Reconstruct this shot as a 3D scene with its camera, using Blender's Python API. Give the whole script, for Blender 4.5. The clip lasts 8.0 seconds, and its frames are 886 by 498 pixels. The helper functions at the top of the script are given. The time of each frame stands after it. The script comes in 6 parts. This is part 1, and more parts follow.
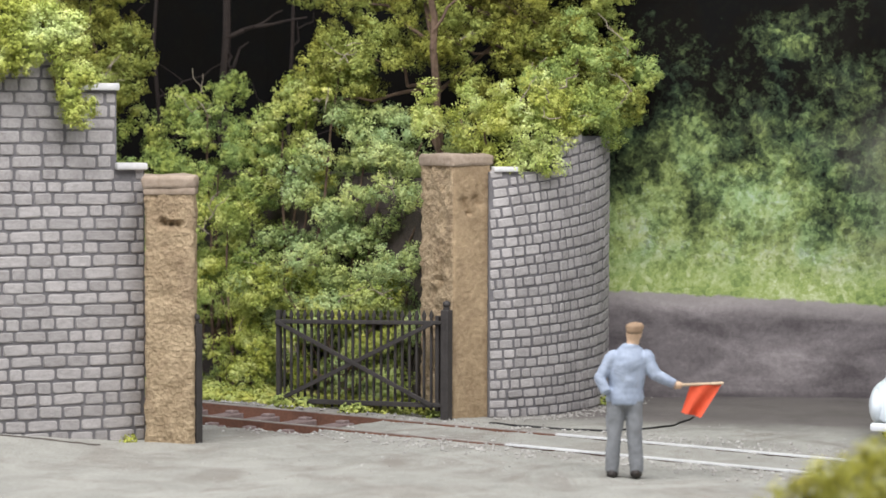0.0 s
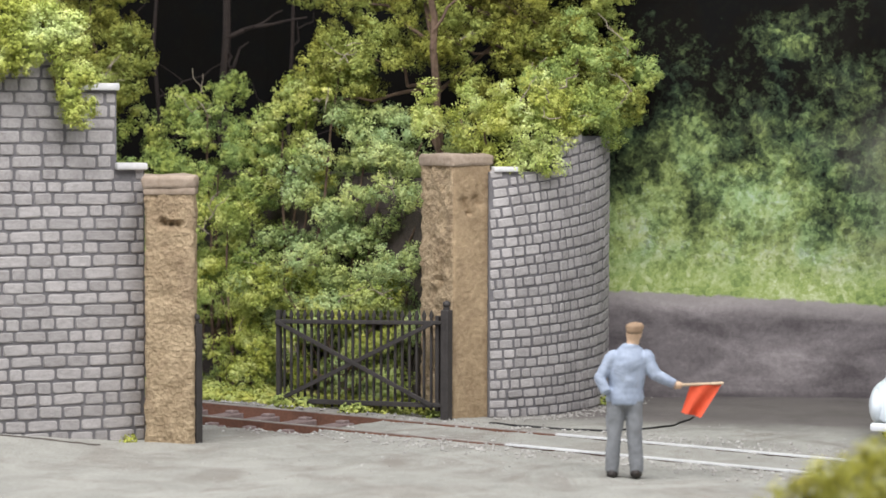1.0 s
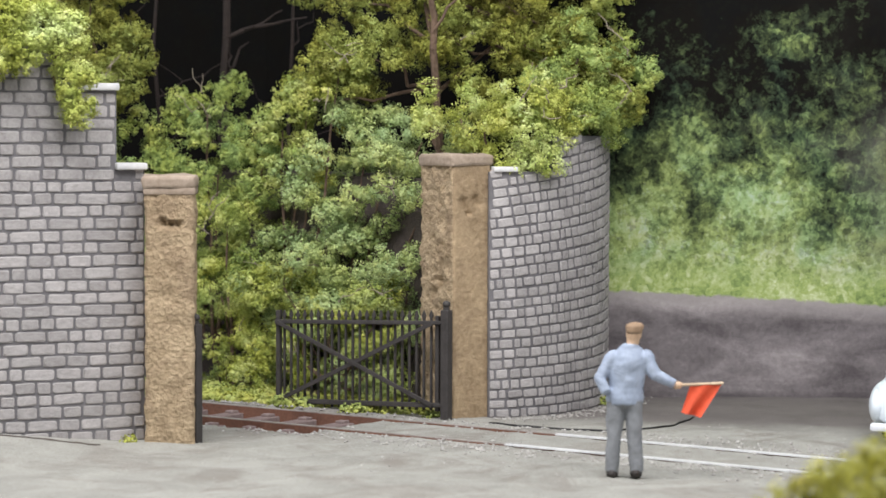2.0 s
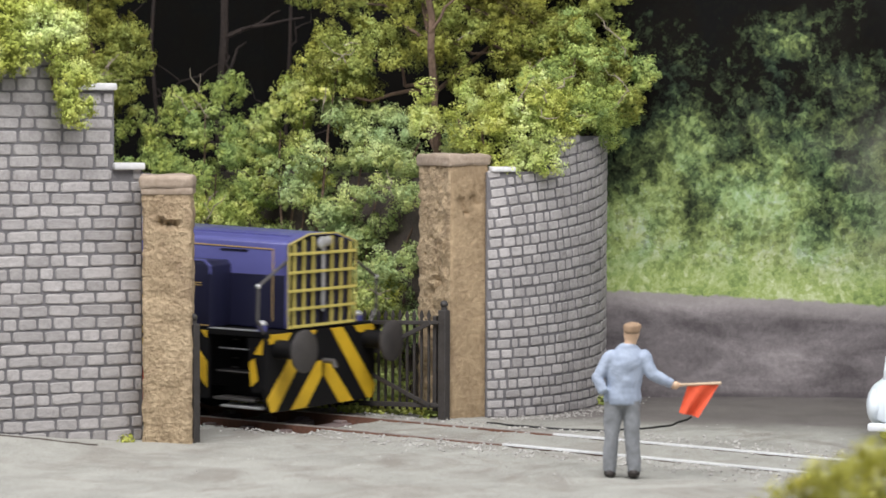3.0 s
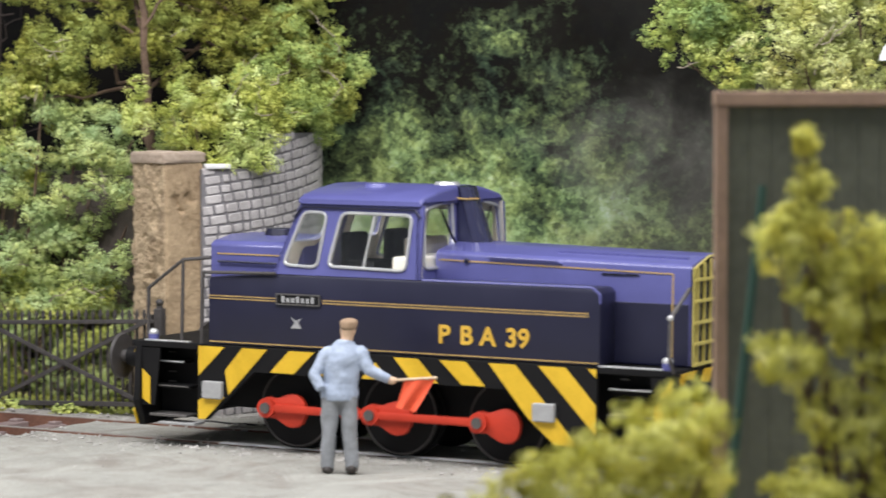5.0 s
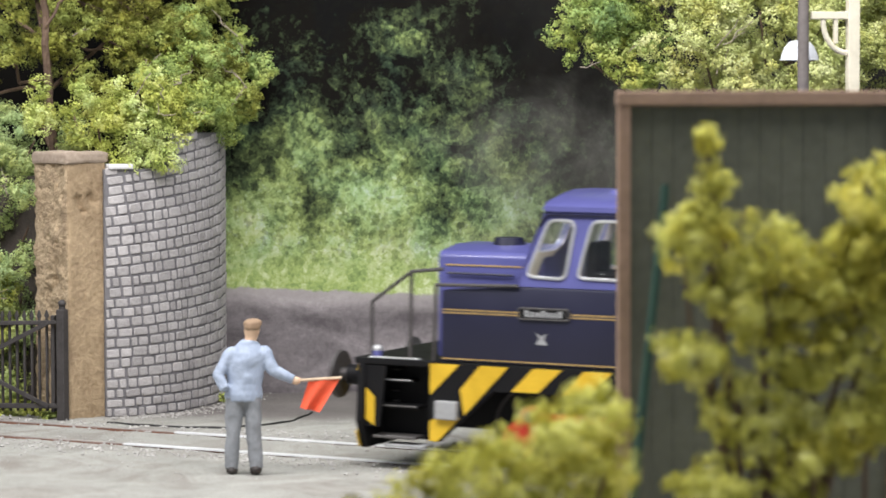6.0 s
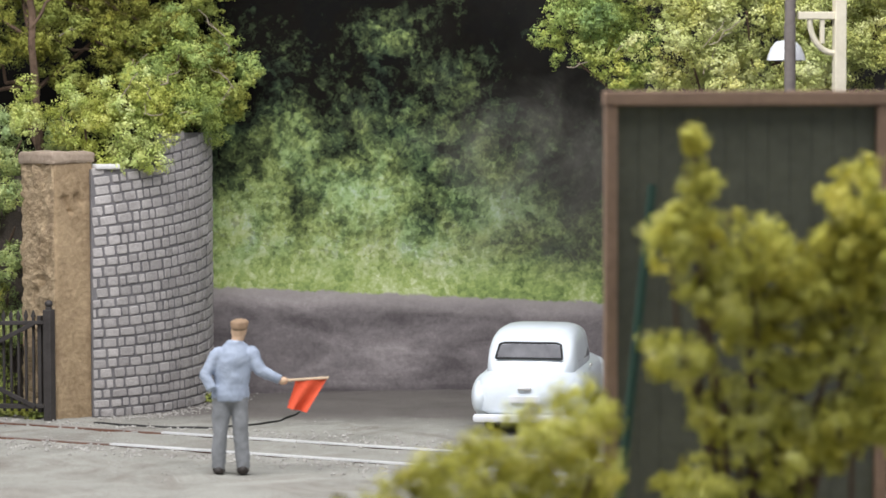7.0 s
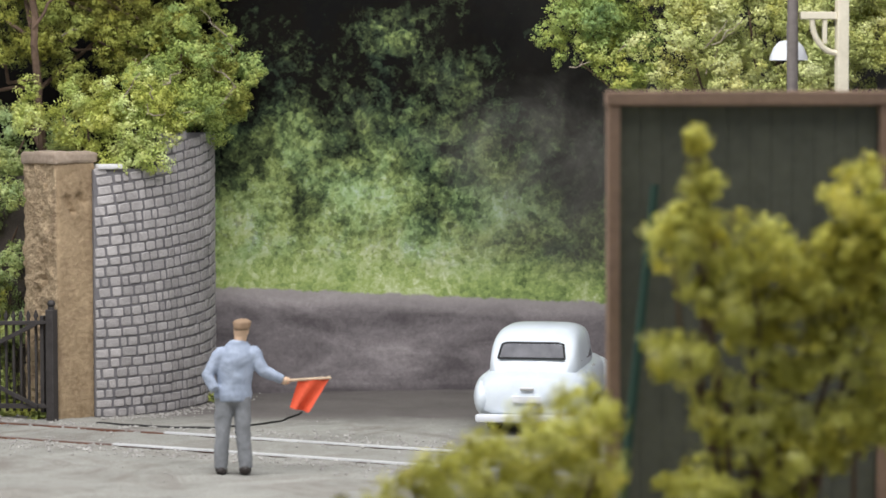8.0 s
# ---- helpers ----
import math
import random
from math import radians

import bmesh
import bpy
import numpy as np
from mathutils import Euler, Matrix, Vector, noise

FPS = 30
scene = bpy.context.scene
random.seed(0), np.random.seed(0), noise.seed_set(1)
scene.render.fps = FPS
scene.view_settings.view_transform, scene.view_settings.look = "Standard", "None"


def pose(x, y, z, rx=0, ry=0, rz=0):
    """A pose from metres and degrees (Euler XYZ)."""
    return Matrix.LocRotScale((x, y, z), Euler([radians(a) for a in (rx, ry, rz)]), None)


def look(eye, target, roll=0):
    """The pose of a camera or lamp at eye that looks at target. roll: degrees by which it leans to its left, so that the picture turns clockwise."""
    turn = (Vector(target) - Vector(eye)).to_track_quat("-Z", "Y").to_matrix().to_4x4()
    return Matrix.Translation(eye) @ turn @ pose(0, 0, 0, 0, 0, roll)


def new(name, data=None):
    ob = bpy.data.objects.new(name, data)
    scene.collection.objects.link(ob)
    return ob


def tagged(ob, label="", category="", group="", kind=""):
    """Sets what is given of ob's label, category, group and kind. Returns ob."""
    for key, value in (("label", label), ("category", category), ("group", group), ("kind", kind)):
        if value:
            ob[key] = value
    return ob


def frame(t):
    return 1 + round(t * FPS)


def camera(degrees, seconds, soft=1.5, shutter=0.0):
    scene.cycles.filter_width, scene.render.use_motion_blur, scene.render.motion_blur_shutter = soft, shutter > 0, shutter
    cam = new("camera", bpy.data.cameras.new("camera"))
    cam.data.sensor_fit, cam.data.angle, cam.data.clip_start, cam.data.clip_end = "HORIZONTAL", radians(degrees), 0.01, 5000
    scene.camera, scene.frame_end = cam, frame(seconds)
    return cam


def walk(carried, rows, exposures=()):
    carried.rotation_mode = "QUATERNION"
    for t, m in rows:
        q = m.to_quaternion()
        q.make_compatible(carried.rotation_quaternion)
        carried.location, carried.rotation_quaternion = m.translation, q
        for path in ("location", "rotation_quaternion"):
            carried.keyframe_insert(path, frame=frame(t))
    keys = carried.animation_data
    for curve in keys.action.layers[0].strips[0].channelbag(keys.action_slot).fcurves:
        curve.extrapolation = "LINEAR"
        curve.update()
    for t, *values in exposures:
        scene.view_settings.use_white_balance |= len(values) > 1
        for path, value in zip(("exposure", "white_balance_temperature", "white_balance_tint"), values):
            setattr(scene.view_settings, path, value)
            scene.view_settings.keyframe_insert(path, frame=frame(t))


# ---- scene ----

# A model railway at 1:76. All lengths below are in metres of the full-size original; K brings them to the model's size.
K = 1 / 76
EYE = 3.92

# ---- camera ----
cam = camera(20.0, 8.0, soft=1.6, shutter=0.45)
cam.data.dof.use_dof, cam.data.dof.focus_distance, cam.data.dof.aperture_fstop = True, 33.3 * K, 60
# seconds, pan to the right, pitch, lean
ROWS = [
    (0.0, 0.0, -2.779, -0.16), (1.5, 0.0, -2.779, -0.16), (2.4, 0.01, -2.779, -0.16), (2.8, 0.035, -2.78, -0.165),
    (3.0, 0.056, -2.78, -0.165), (3.3, 0.13, -2.79, -0.15), (3.5, 0.201, -2.802, -0.14), (3.6, 0.46, -2.81, -0.14),
    (3.7, 0.79, -2.82, -0.13), (3.8, 1.33, -2.83, -0.13), (3.9, 1.80, -2.835, -0.12), (4.0, 2.309, -2.84, -0.12), (4.5, 4.45, -2.872, -0.01),
    (5.0, 6.539, -2.85, 0.08), (5.2, 7.21, -2.86, 0.11), (5.4, 7.8, -2.86, 0.12), (5.6, 8.24, -2.86, 0.13), (5.9, 8.65, -2.861, 0.13),
    (6.3, 8.88, -2.861, 0.13), (6.5, 8.952, -2.861, 0.13), (7.0, 9.028, -2.861, 0.13), (7.5, 9.01, -2.861, 0.13), (8.0, 8.972, -2.861, 0.13),
]
walk(cam, [(t, pose(0, 0, EYE * K, 90 + pitch, 0, -pan) @ pose(0, 0, 0, 0, 0, -lean)) for t, pan, pitch, lean in ROWS],
     exposures=[(0.0, 0.02), (3.5, 0.02), (4.0, 0.08), (4.5, 0.11), (5.0, 0.22), (5.4, 0.25), (6.3, 0.26), (6.5, 0.23), (6.7, 0.09), (7.0, -0.08), (8.0, -0.17)])

# ---- light: the lamp strip over the layout and the dim hall around it ----
world = bpy.data.worlds.new("hall")
world.use_nodes = True
world.node_tree.nodes["Background"].inputs[0].default_value = (0.80, 0.86, 1.0, 1)
world.node_tree.nodes["Background"].inputs[1].default_value = 0.32
scene.world = world


def strip_lamp(name, at, target, sx, sy, watts, colour):
    data = bpy.data.lights.new(name, "AREA")
    data.shape, data.size, data.size_y = "RECTANGLE", sx * K, sy * K
    data.energy, data.color = watts * K * K, colour
    ob = new(name, data)
    ob.matrix_world = look([c * K for c in at], [c * K for c in target])
    return ob


strip_lamp("lamp_strip", (-2.0, 20.3, 16), (1.5, 30.0, 1), 32, 5, 5500, (0.99, 0.98, 1.0))
strip_lamp("lamp_strip_rear", (3, 26, 16), (3, 31.5, 0), 26, 2, 1550, (0.99, 0.98, 1.0))


# ---- materials ----
def nodes_of(m):
    m.use_nodes = True
    t = m.node_tree
    return t, t.nodes["Principled BSDF"]


def add(t, kind, **vals):
    n = t.nodes.new(kind)
    for k, v in vals.items():
        n.inputs[k].default_value = v
    return n


def coords(t, jitter=False):
    """Object coordinates in full-size metres; jitter shifts them piece by piece."""
    tc = t.nodes.new("ShaderNodeTexCoord")
    mp = t.nodes.new("ShaderNodeMapping")
    mp.inputs["Scale"].default_value = (1 / K, 1 / K, 1 / K)
    t.links.new(tc.outputs["Object"], mp.inputs["Vector"])
    if jitter:
        oi = t.nodes.new("ShaderNodeObjectInfo")
        mu = t.nodes.new("ShaderNodeMath")
        mu.operation = "MULTIPLY"
        mu.inputs[1].default_value = 37.0
        t.links.new(oi.outputs["Random"], mu.inputs[0])
        cx = t.nodes.new("ShaderNodeCombineXYZ")
        for i in range(3):
            t.links.new(mu.outputs[0], cx.inputs[i])
        t.links.new(cx.outputs[0], mp.inputs["Location"])
    return mp.outputs[0]


def ramp(t, src, stops):
    r = t.nodes.new("ShaderNodeValToRGB")
    e = r.color_ramp.elements
    e[0].position, e[0].color = stops[0][0], (*stops[0][1], 1)
    e[1].position, e[1].color = stops[-1][0], (*stops[-1][1], 1)
    for p, c in stops[1:-1]:
        e.new(p).color = (*c, 1)
    t.links.new(src, r.inputs[0])
    return r.outputs[0]


def mix(t, fac, a, b, mode="MIX"):
    n = t.nodes.new("ShaderNodeMix")
    n.data_type, n.blend_type = "RGBA", mode
    for sock, v in ((n.inputs[0], fac), (n.inputs[6], a), (n.inputs[7], b)):
        if isinstance(v, bpy.types.NodeSocket):
            t.links.new(v, sock)
        elif isinstance(v, (int, float)):
            sock.default_value = v
        else:
            sock.default_value = (*v, 1)
    return n.outputs[2]


def noise_of(t, vec, scale, detail=4, rough=0.55, distort=0.0):
    n = add(t, "ShaderNodeTexNoise", Scale=scale, Detail=detail, Roughness=rough, Distortion=distort)
    t.links.new(vec, n.inputs["Vector"])
    return n.outputs[0]


def bump(t, p, height, strength, dist):
    b = t.nodes.new("ShaderNodeBump")
    b.inputs["Strength"].default_value, b.inputs["Distance"].default_value = strength, dist * K
    t.links.new(height, b.inputs["Height"])
    t.links.new(b.outputs[0], p.inputs["Normal"])


def surface(name, dark, light, fine=30.0, broad=2.0, rough=0.7, relief=0.3, depth=0.02, metal=0.0, jitter=False, coat=0.0, stain=None, vary=0.0):
    """A painted or mineral surface: fine grain and broad stains between two colours."""
    m = bpy.data.materials.new(name)
    t, p = nodes_of(m)
    v = coords(t, jitter)
    n1, n2 = noise_of(t, v, fine, 5, 0.6), noise_of(t, v, broad, 4, 0.6, 0.6)
    c1 = ramp(t, n1, [(0.3, dark), (0.7, light)])
    c2 = ramp(t, n2, [(0.3, [x * 0.82 for x in dark]), (0.7, [min(1, x * 1.06) for x in light])])
    c = mix(t, 0.5, c1, c2)
    if stain:
        n3 = noise_of(t, v, broad * 0.6, 6, 0.7, 1.0)
        c = mix(t, ramp(t, n3, [(0.5, (0, 0, 0)), (0.66, (0.8, 0.8, 0.8))]), c, stain)
    if vary:
        oi = t.nodes.new("ShaderNodeObjectInfo")
        c = mix(t, 1.0, c, ramp(t, oi.outputs["Random"], [(0.0, (1 - vary,) * 3), (1.0, (1 + vary,) * 3)]), "MULTIPLY")
    t.links.new(c, p.inputs["Base Color"])
    r = ramp(t, n2, [(0.2, (rough * 0.85,) * 3), (0.8, (min(1, rough * 1.15),) * 3)])
    t.links.new(r, p.inputs["Roughness"])
    p.inputs["Metallic"].default_value = metal
    p.inputs["Coat Weight"].default_value = coat
    if relief:
        bump(t, p, n1, relief, depth)
    return m


def foliage(name, tones, rough=0.75, patch=1.6, cool=1.0):
    """Flocked model foliage: colour from broad patches and from leaf to leaf."""
    m = bpy.data.materials.new(name)
    t, p = nodes_of(m)
    v = coords(t)
    n = t.nodes.new("ShaderNodeMath")
    n.operation = "ADD"
    half = [t.nodes.new("ShaderNodeMath") for _ in range(2)]
    for h, f, sc in zip(half, (0.80, 0.62), (patch, patch * 2.8)):
        h.operation = "MULTIPLY_ADD"
        h.inputs[1].default_value, h.inputs[2].default_value = f, -0.105
        t.links.new(noise_of(t, v, sc, 2, 0.55), h.inputs[0])
    t.links.new(half[0].outputs[0], n.inputs[0])
    t.links.new(half[1].outputs[0], n.inputs[1])
    n = n.outputs[0]
    geo = t.nodes.new("ShaderNodeNewGeometry")
    w = t.nodes.new("ShaderNodeMath")
    w.operation = "MULTIPLY_ADD"
    w.inputs[1].default_value, w.inputs[2].default_value = 0.10, -0.05
    t.links.new(geo.outputs["Random Per Island"], w.inputs[0])
    s = t.nodes.new("ShaderNodeMath")
    s.operation = "ADD"
    t.links.new(n, s.inputs[0])
    t.links.new(w.outputs[0], s.inputs[1])
    c = ramp(t, s.outputs[0], list(zip((0.28, 0.42, 0.55, 0.7), tones)))
    drift = ramp(t, noise_of(t, v, patch * 0.9, 3, 0.6), [(0.40, (1.06, 1.0, 0.82)), (0.50, (1.0, 1.0, 1.0)), (0.64, (1 - 0.10 * cool, 1 - 0.01 * cool, 1 + 0.16 * cool))])
    c = mix(t, 1.0, c, drift, "MULTIPLY")
    t.links.new(c, p.inputs["Base Color"])
    p.inputs["Roughness"].default_value = rough
    p.inputs["Specular IOR Level"].default_value = 0.25
    p.inputs["Subsurface Weight"].default_value = 0.0
    return m


def glass(name):
    m = bpy.data.materials.new(name)
    t, p = nodes_of(m)
    p.inputs["Base Color"].default_value = (0.93, 0.96, 0.95, 1)
    p.inputs["Transmission Weight"].default_value = 1.0
    p.inputs["Roughness"].default_value = 0.04
    p.inputs["IOR"].default_value = 1.42
    return m


def ground_material():
    """Gritty yard surface; dark tarmac where the real road runs up to the painted one."""
    m = surface("yard_ground", (0.275, 0.268, 0.235), (0.435, 0.428, 0.382), 26, 1.3, 0.95, 0.7, 0.03, stain=(0.235, 0.21, 0.18))
    t = m.node_tree
    p = t.nodes["Principled BSDF"]
    base = p.inputs["Base Color"].links[0].from_socket
    v = coords(t)
    sep = t.nodes.new("ShaderNodeSeparateXYZ")
    t.links.new(v, sep.inputs[0])

    def calc(op, a, b, c=0.0):
        n = t.nodes.new("ShaderNodeMath")
        n.operation = op
        for i, q in enumerate((a, b, c)):
            if isinstance(q, (int, float)):
                n.inputs[i].default_value = q
            else:
                t.links.new(q, n.inputs[i])
        return n.outputs[0]

    wob = noise_of(t, v, 1.1, 6, 0.65, 0.6)
    grit = noise_of(t, v, 60, 3, 0.7)
    along = calc("MULTIPLY_ADD", sep.outputs[0], 0.30, sep.outputs[1])
    edge = calc("ADD", calc("MULTIPLY_ADD", along, 0.42, -13.8), calc("MULTIPLY_ADD", wob, 0.9, -0.45))
    road = ramp(t, calc("ADD", calc("MULTIPLY", wob, 0.6), calc("MULTIPLY", grit, 0.4)), [(0.3, (0.10, 0.088, 0.082)), (0.7, (0.20, 0.18, 0.165))])
    c = mix(t, ramp(t, edge, [(0.25, (0, 0, 0)), (0.8, (1, 1, 1))]), base, road)
    speck = ramp(t, grit, [(0.30, (0.50, 0.48, 0.46)), (0.44, (1, 1, 1)), (0.62, (1, 1, 1)), (0.72, (1.25, 1.25, 1.25))])
    c = mix(t, 1.0, c, speck, "MULTIPLY")
    t.links.new(c, p.inputs["Base Color"])
    return m


M_GROUND = ground_material()
M_GRAVEL = surface("pale_grit", (0.22, 0.20, 0.18), (0.60, 0.58, 0.54), 9, 2, 0.95, 0.2, 0.01)
M_DARKGROUND = surface("oily_ballast", (0.05, 0.04, 0.035), (0.14, 0.11, 0.09), 40, 3, 0.9, 0.8, 0.04)
M_STONE = surface("wall_stone", (0.32, 0.295, 0.285), (0.54, 0.51, 0.495), 24, 3, 0.9, 0.5, 0.02, jitter=True, vary=0.15)
M_MORTAR = surface("wall_mortar", (0.135, 0.128, 0.132), (0.215, 0.205, 0.21), 30, 3, 0.95, 0.4, 0.02)
M_COPING = surface("coping_stone", (0.58, 0.57, 0.56), (0.78, 0.77, 0.76), 20, 3, 0.8, 0.3, 0.02)
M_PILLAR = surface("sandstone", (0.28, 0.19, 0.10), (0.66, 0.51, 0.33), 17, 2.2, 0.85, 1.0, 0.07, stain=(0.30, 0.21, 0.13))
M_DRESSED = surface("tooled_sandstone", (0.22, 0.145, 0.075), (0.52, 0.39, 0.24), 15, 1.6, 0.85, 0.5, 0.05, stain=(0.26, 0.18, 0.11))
M_CAP = surface("cap_stone", (0.28, 0.21, 0.15), (0.46, 0.37, 0.29), 20, 3, 0.85, 0.5, 0.02)
M_IRON = surface("black_ironwork", (0.032, 0.028, 0.026), (0.070, 0.062, 0.058), 30, 4, 0.6, 0.2, 0.01)
M_RAILRUST = surface("rusty_rail", (0.10, 0.045, 0.028), (0.24, 0.11, 0.07), 30, 3, 0.8, 0.4, 0.01)
# Near-white base colour stands in for light mirrored by the rail heads.
M_RAILTOP = surface("glint_white_rail_head", (0.66, 0.66, 0.66), (0.90, 0.90, 0.90), 6, 0.7, 0.35, 0.05, 0.005, metal=0.1)
M_RAILDULL = surface("dull_rail_head", (0.32, 0.27, 0.24), (0.52, 0.48, 0.45), 12, 1.5, 0.5, 0.05, 0.005, metal=0.3)
M_SLEEPER = surface("sleeper_wood", (0.17, 0.12, 0.11), (0.32, 0.25, 0.235), 30, 4, 0.9, 0.5, 0.02)
# Same blue as M_BLUETOP, with the shade of the sides put into the colour.
M_BLUE = surface("shaded_blue_paint", (0.0094, 0.0097, 0.028), (0.0126, 0.0129, 0.036), 60, 1.5, 0.42, 0.03, 0.005)
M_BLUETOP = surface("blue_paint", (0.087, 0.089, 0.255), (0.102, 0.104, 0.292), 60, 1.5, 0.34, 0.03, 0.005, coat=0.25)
M_DUCT = surface("glossy_dark_blue_paint", (0.020, 0.021, 0.055), (0.028, 0.029, 0.070), 60, 1.5, 0.22, 0.03, 0.005, coat=0.8)
M_BLACK = surface("black_paint", (0.004, 0.004, 0.005), (0.009, 0.0085, 0.0085), 40, 3, 0.62, 0.1, 0.01)
M_BLACK.node_tree.nodes["Principled BSDF"].inputs["Specular IOR Level"].default_value = 0.2
M_YELLOW = surface("yellow_paint", (0.62, 0.38, 0.014), (0.74, 0.47, 0.028), 40, 3, 0.5, 0.08, 0.01)
M_GOLD = surface("gold_lining", (0.40, 0.26, 0.08), (0.52, 0.35, 0.13), 40, 3, 0.5, 0.0, 0.01)
M_LETTER = surface("gold_letter_paint", (0.58, 0.34, 0.03), (0.70, 0.44, 0.06), 40, 3, 0.5, 0.05, 0.01)
M_GRILLE = surface("pale_yellow_paint", (0.52, 0.43, 0.10), (0.64, 0.54, 0.16), 40, 3, 0.5, 0.05, 0.01)
M_RED = surface("red_paint", (0.46, 0.025, 0.008), (0.58, 0.042, 0.013), 40, 3, 0.6, 0.05, 0.01)
# Bark again, much darker: the shade of the wood is put into its colour.
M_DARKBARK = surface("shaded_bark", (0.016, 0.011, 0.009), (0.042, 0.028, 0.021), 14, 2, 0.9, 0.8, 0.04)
M_STEEL = surface("grey_steel", (0.11, 0.10, 0.095), (0.19, 0.18, 0.17), 40, 3, 0.45, 0.1, 0.01, metal=0.6)
M_SILVER = surface("silver_trim", (0.48, 0.48, 0.48), (0.66, 0.66, 0.65), 40, 3, 0.35, 0.0, 0.01, metal=0.5)
M_GREYBOX = surface("grey_box_paint", (0.30, 0.30, 0.30), (0.40, 0.40, 0.39), 40, 3, 0.6, 0.1, 0.01)
M_GLASS = glass("window_glass")
M_CABIN = surface("cab_interior", (0.62, 0.56, 0.46), (0.76, 0.70, 0.60), 20, 3, 0.8, 0.1, 0.01)
M_WHITE = surface("white_car_paint", (0.80, 0.88, 0.95), (0.85, 0.92, 0.98), 30, 2, 0.3, 0.0, 0.01, coat=0.4)
M_RUBBER = surface("black_rubber", (0.012, 0.012, 0.012), (0.03, 0.03, 0.03), 40, 4, 0.8, 0.2, 0.01)
M_CARGLASS = surface("smoked_car_glass", (0.10, 0.10, 0.108), (0.24, 0.24, 0.255), 3, 1.2, 0.32, 0.0, 0.01)
M_CARGLASS.node_tree.nodes["Principled BSDF"].inputs["Specular IOR Level"].default_value = 0.15
M_JACKET = surface("blue_jacket_paint", (0.29, 0.345, 0.45), (0.48, 0.55, 0.67), 9, 3, 0.7, 0.3, 0.01, stain=(0.20, 0.23, 0.28))
M_TROUSER = surface("grey_trouser_paint", (0.19, 0.20, 0.21), (0.32, 0.33, 0.345), 14, 4, 0.8, 0.3, 0.01)
M_SKIN = surface("skin_paint", (0.66, 0.44, 0.28), (0.76, 0.53, 0.36), 20, 4, 0.6, 0.05, 0.01)
M_CAPCLOTH = surface("tan_cap_paint", (0.29, 0.19, 0.115), (0.38, 0.26, 0.165), 20, 4, 0.8, 0.1, 0.01)
M_BOOT = surface("boot_paint", (0.03, 0.025, 0.022), (0.06, 0.05, 0.045), 20, 4, 0.7, 0.1, 0.01)
M_FLAG = surface("red_flag_paint", (0.68, 0.07, 0.025), (0.84, 0.12, 0.045), 14, 4, 0.7, 0.1, 0.01)
M_STICK = surface("pale_wood", (0.55, 0.40, 0.26), (0.68, 0.52, 0.36), 30, 5, 0.7, 0.1, 0.01)
M_BARK = surface("bark", (0.09, 0.055, 0.035), (0.19, 0.125, 0.085), 14, 2, 0.9, 0.8, 0.04)
M_TWIG = surface("pale_twig", (0.26, 0.21, 0.15), (0.40, 0.34, 0.26), 20, 3, 0.9, 0.2, 0.02)
M_BOARDFRAME = surface("brown_frame_wood", (0.24, 0.155, 0.105), (0.38, 0.25, 0.17), 14, 2, 0.75, 0.3, 0.02)
M_BOARD = surface("dark_green_boards", (0.074, 0.078, 0.054), (0.125, 0.128, 0.092), 10, 2, 0.75, 0.3, 0.02)
M_GREENPOLE = surface("green_pole_paint", (0.012, 0.045, 0.03), (0.025, 0.07, 0.046), 20, 3, 0.6, 0.1, 0.01)
M_CREAM = surface("cream_paint", (0.70, 0.64, 0.48), (0.80, 0.74, 0.58), 30, 3, 0.6, 0.1, 0.01)
M_LAMPWHITE = surface("white_enamel", (0.80, 0.82, 0.86), (0.88, 0.90, 0.93), 30, 3, 0.35, 0.0, 0.01)
M_GREYPOST = surface("grey_brown_post", (0.13, 0.11, 0.10), (0.20, 0.175, 0.16), 20, 3, 0.7, 0.2, 0.01)
M_CABLE = surface("black_cable", (0.012, 0.012, 0.012), (0.03, 0.028, 0.026), 20, 3, 0.6, 0.0, 0.01)
F_BLUEGREEN = foliage("blue_green_flock", [(0.15, 0.21, 0.065), (0.33, 0.42, 0.155), (0.50, 0.585, 0.24), (0.68, 0.74, 0.30)])
F_OLIVE = foliage("olive_flock", [(0.085, 0.08, 0.018), (0.19, 0.19, 0.034), (0.33, 0.35, 0.07), (0.52, 0.55, 0.15)])
F_MIXED = foliage("mixed_green_flock", [(0.16, 0.23, 0.075), (0.29, 0.38, 0.11), (0.44, 0.53, 0.15), (0.62, 0.66, 0.20)])
F_LIME = foliage("lime_flock", [(0.18, 0.22, 0.045), (0.36, 0.42, 0.09), (0.56, 0.60, 0.17), (0.74, 0.76, 0.30)])
F_NEAR = foliage("mustard_green_flock", [(0.22, 0.20, 0.032), (0.51, 0.49, 0.08), (0.76, 0.75, 0.18), (0.94, 0.93, 0.40)], patch=3.0, cool=0.0)
F_PALE = foliage("pale_yellow_flock", [(0.30, 0.32, 0.10), (0.48, 0.52, 0.17), (0.66, 0.68, 0.27), (0.82, 0.83, 0.42)], cool=0.4)
F_GRASS = foliage("verge_flock", [(0.20, 0.22, 0.05), (0.34, 0.38, 0.09), (0.46, 0.50, 0.13), (0.58, 0.60, 0.2)], patch=3)


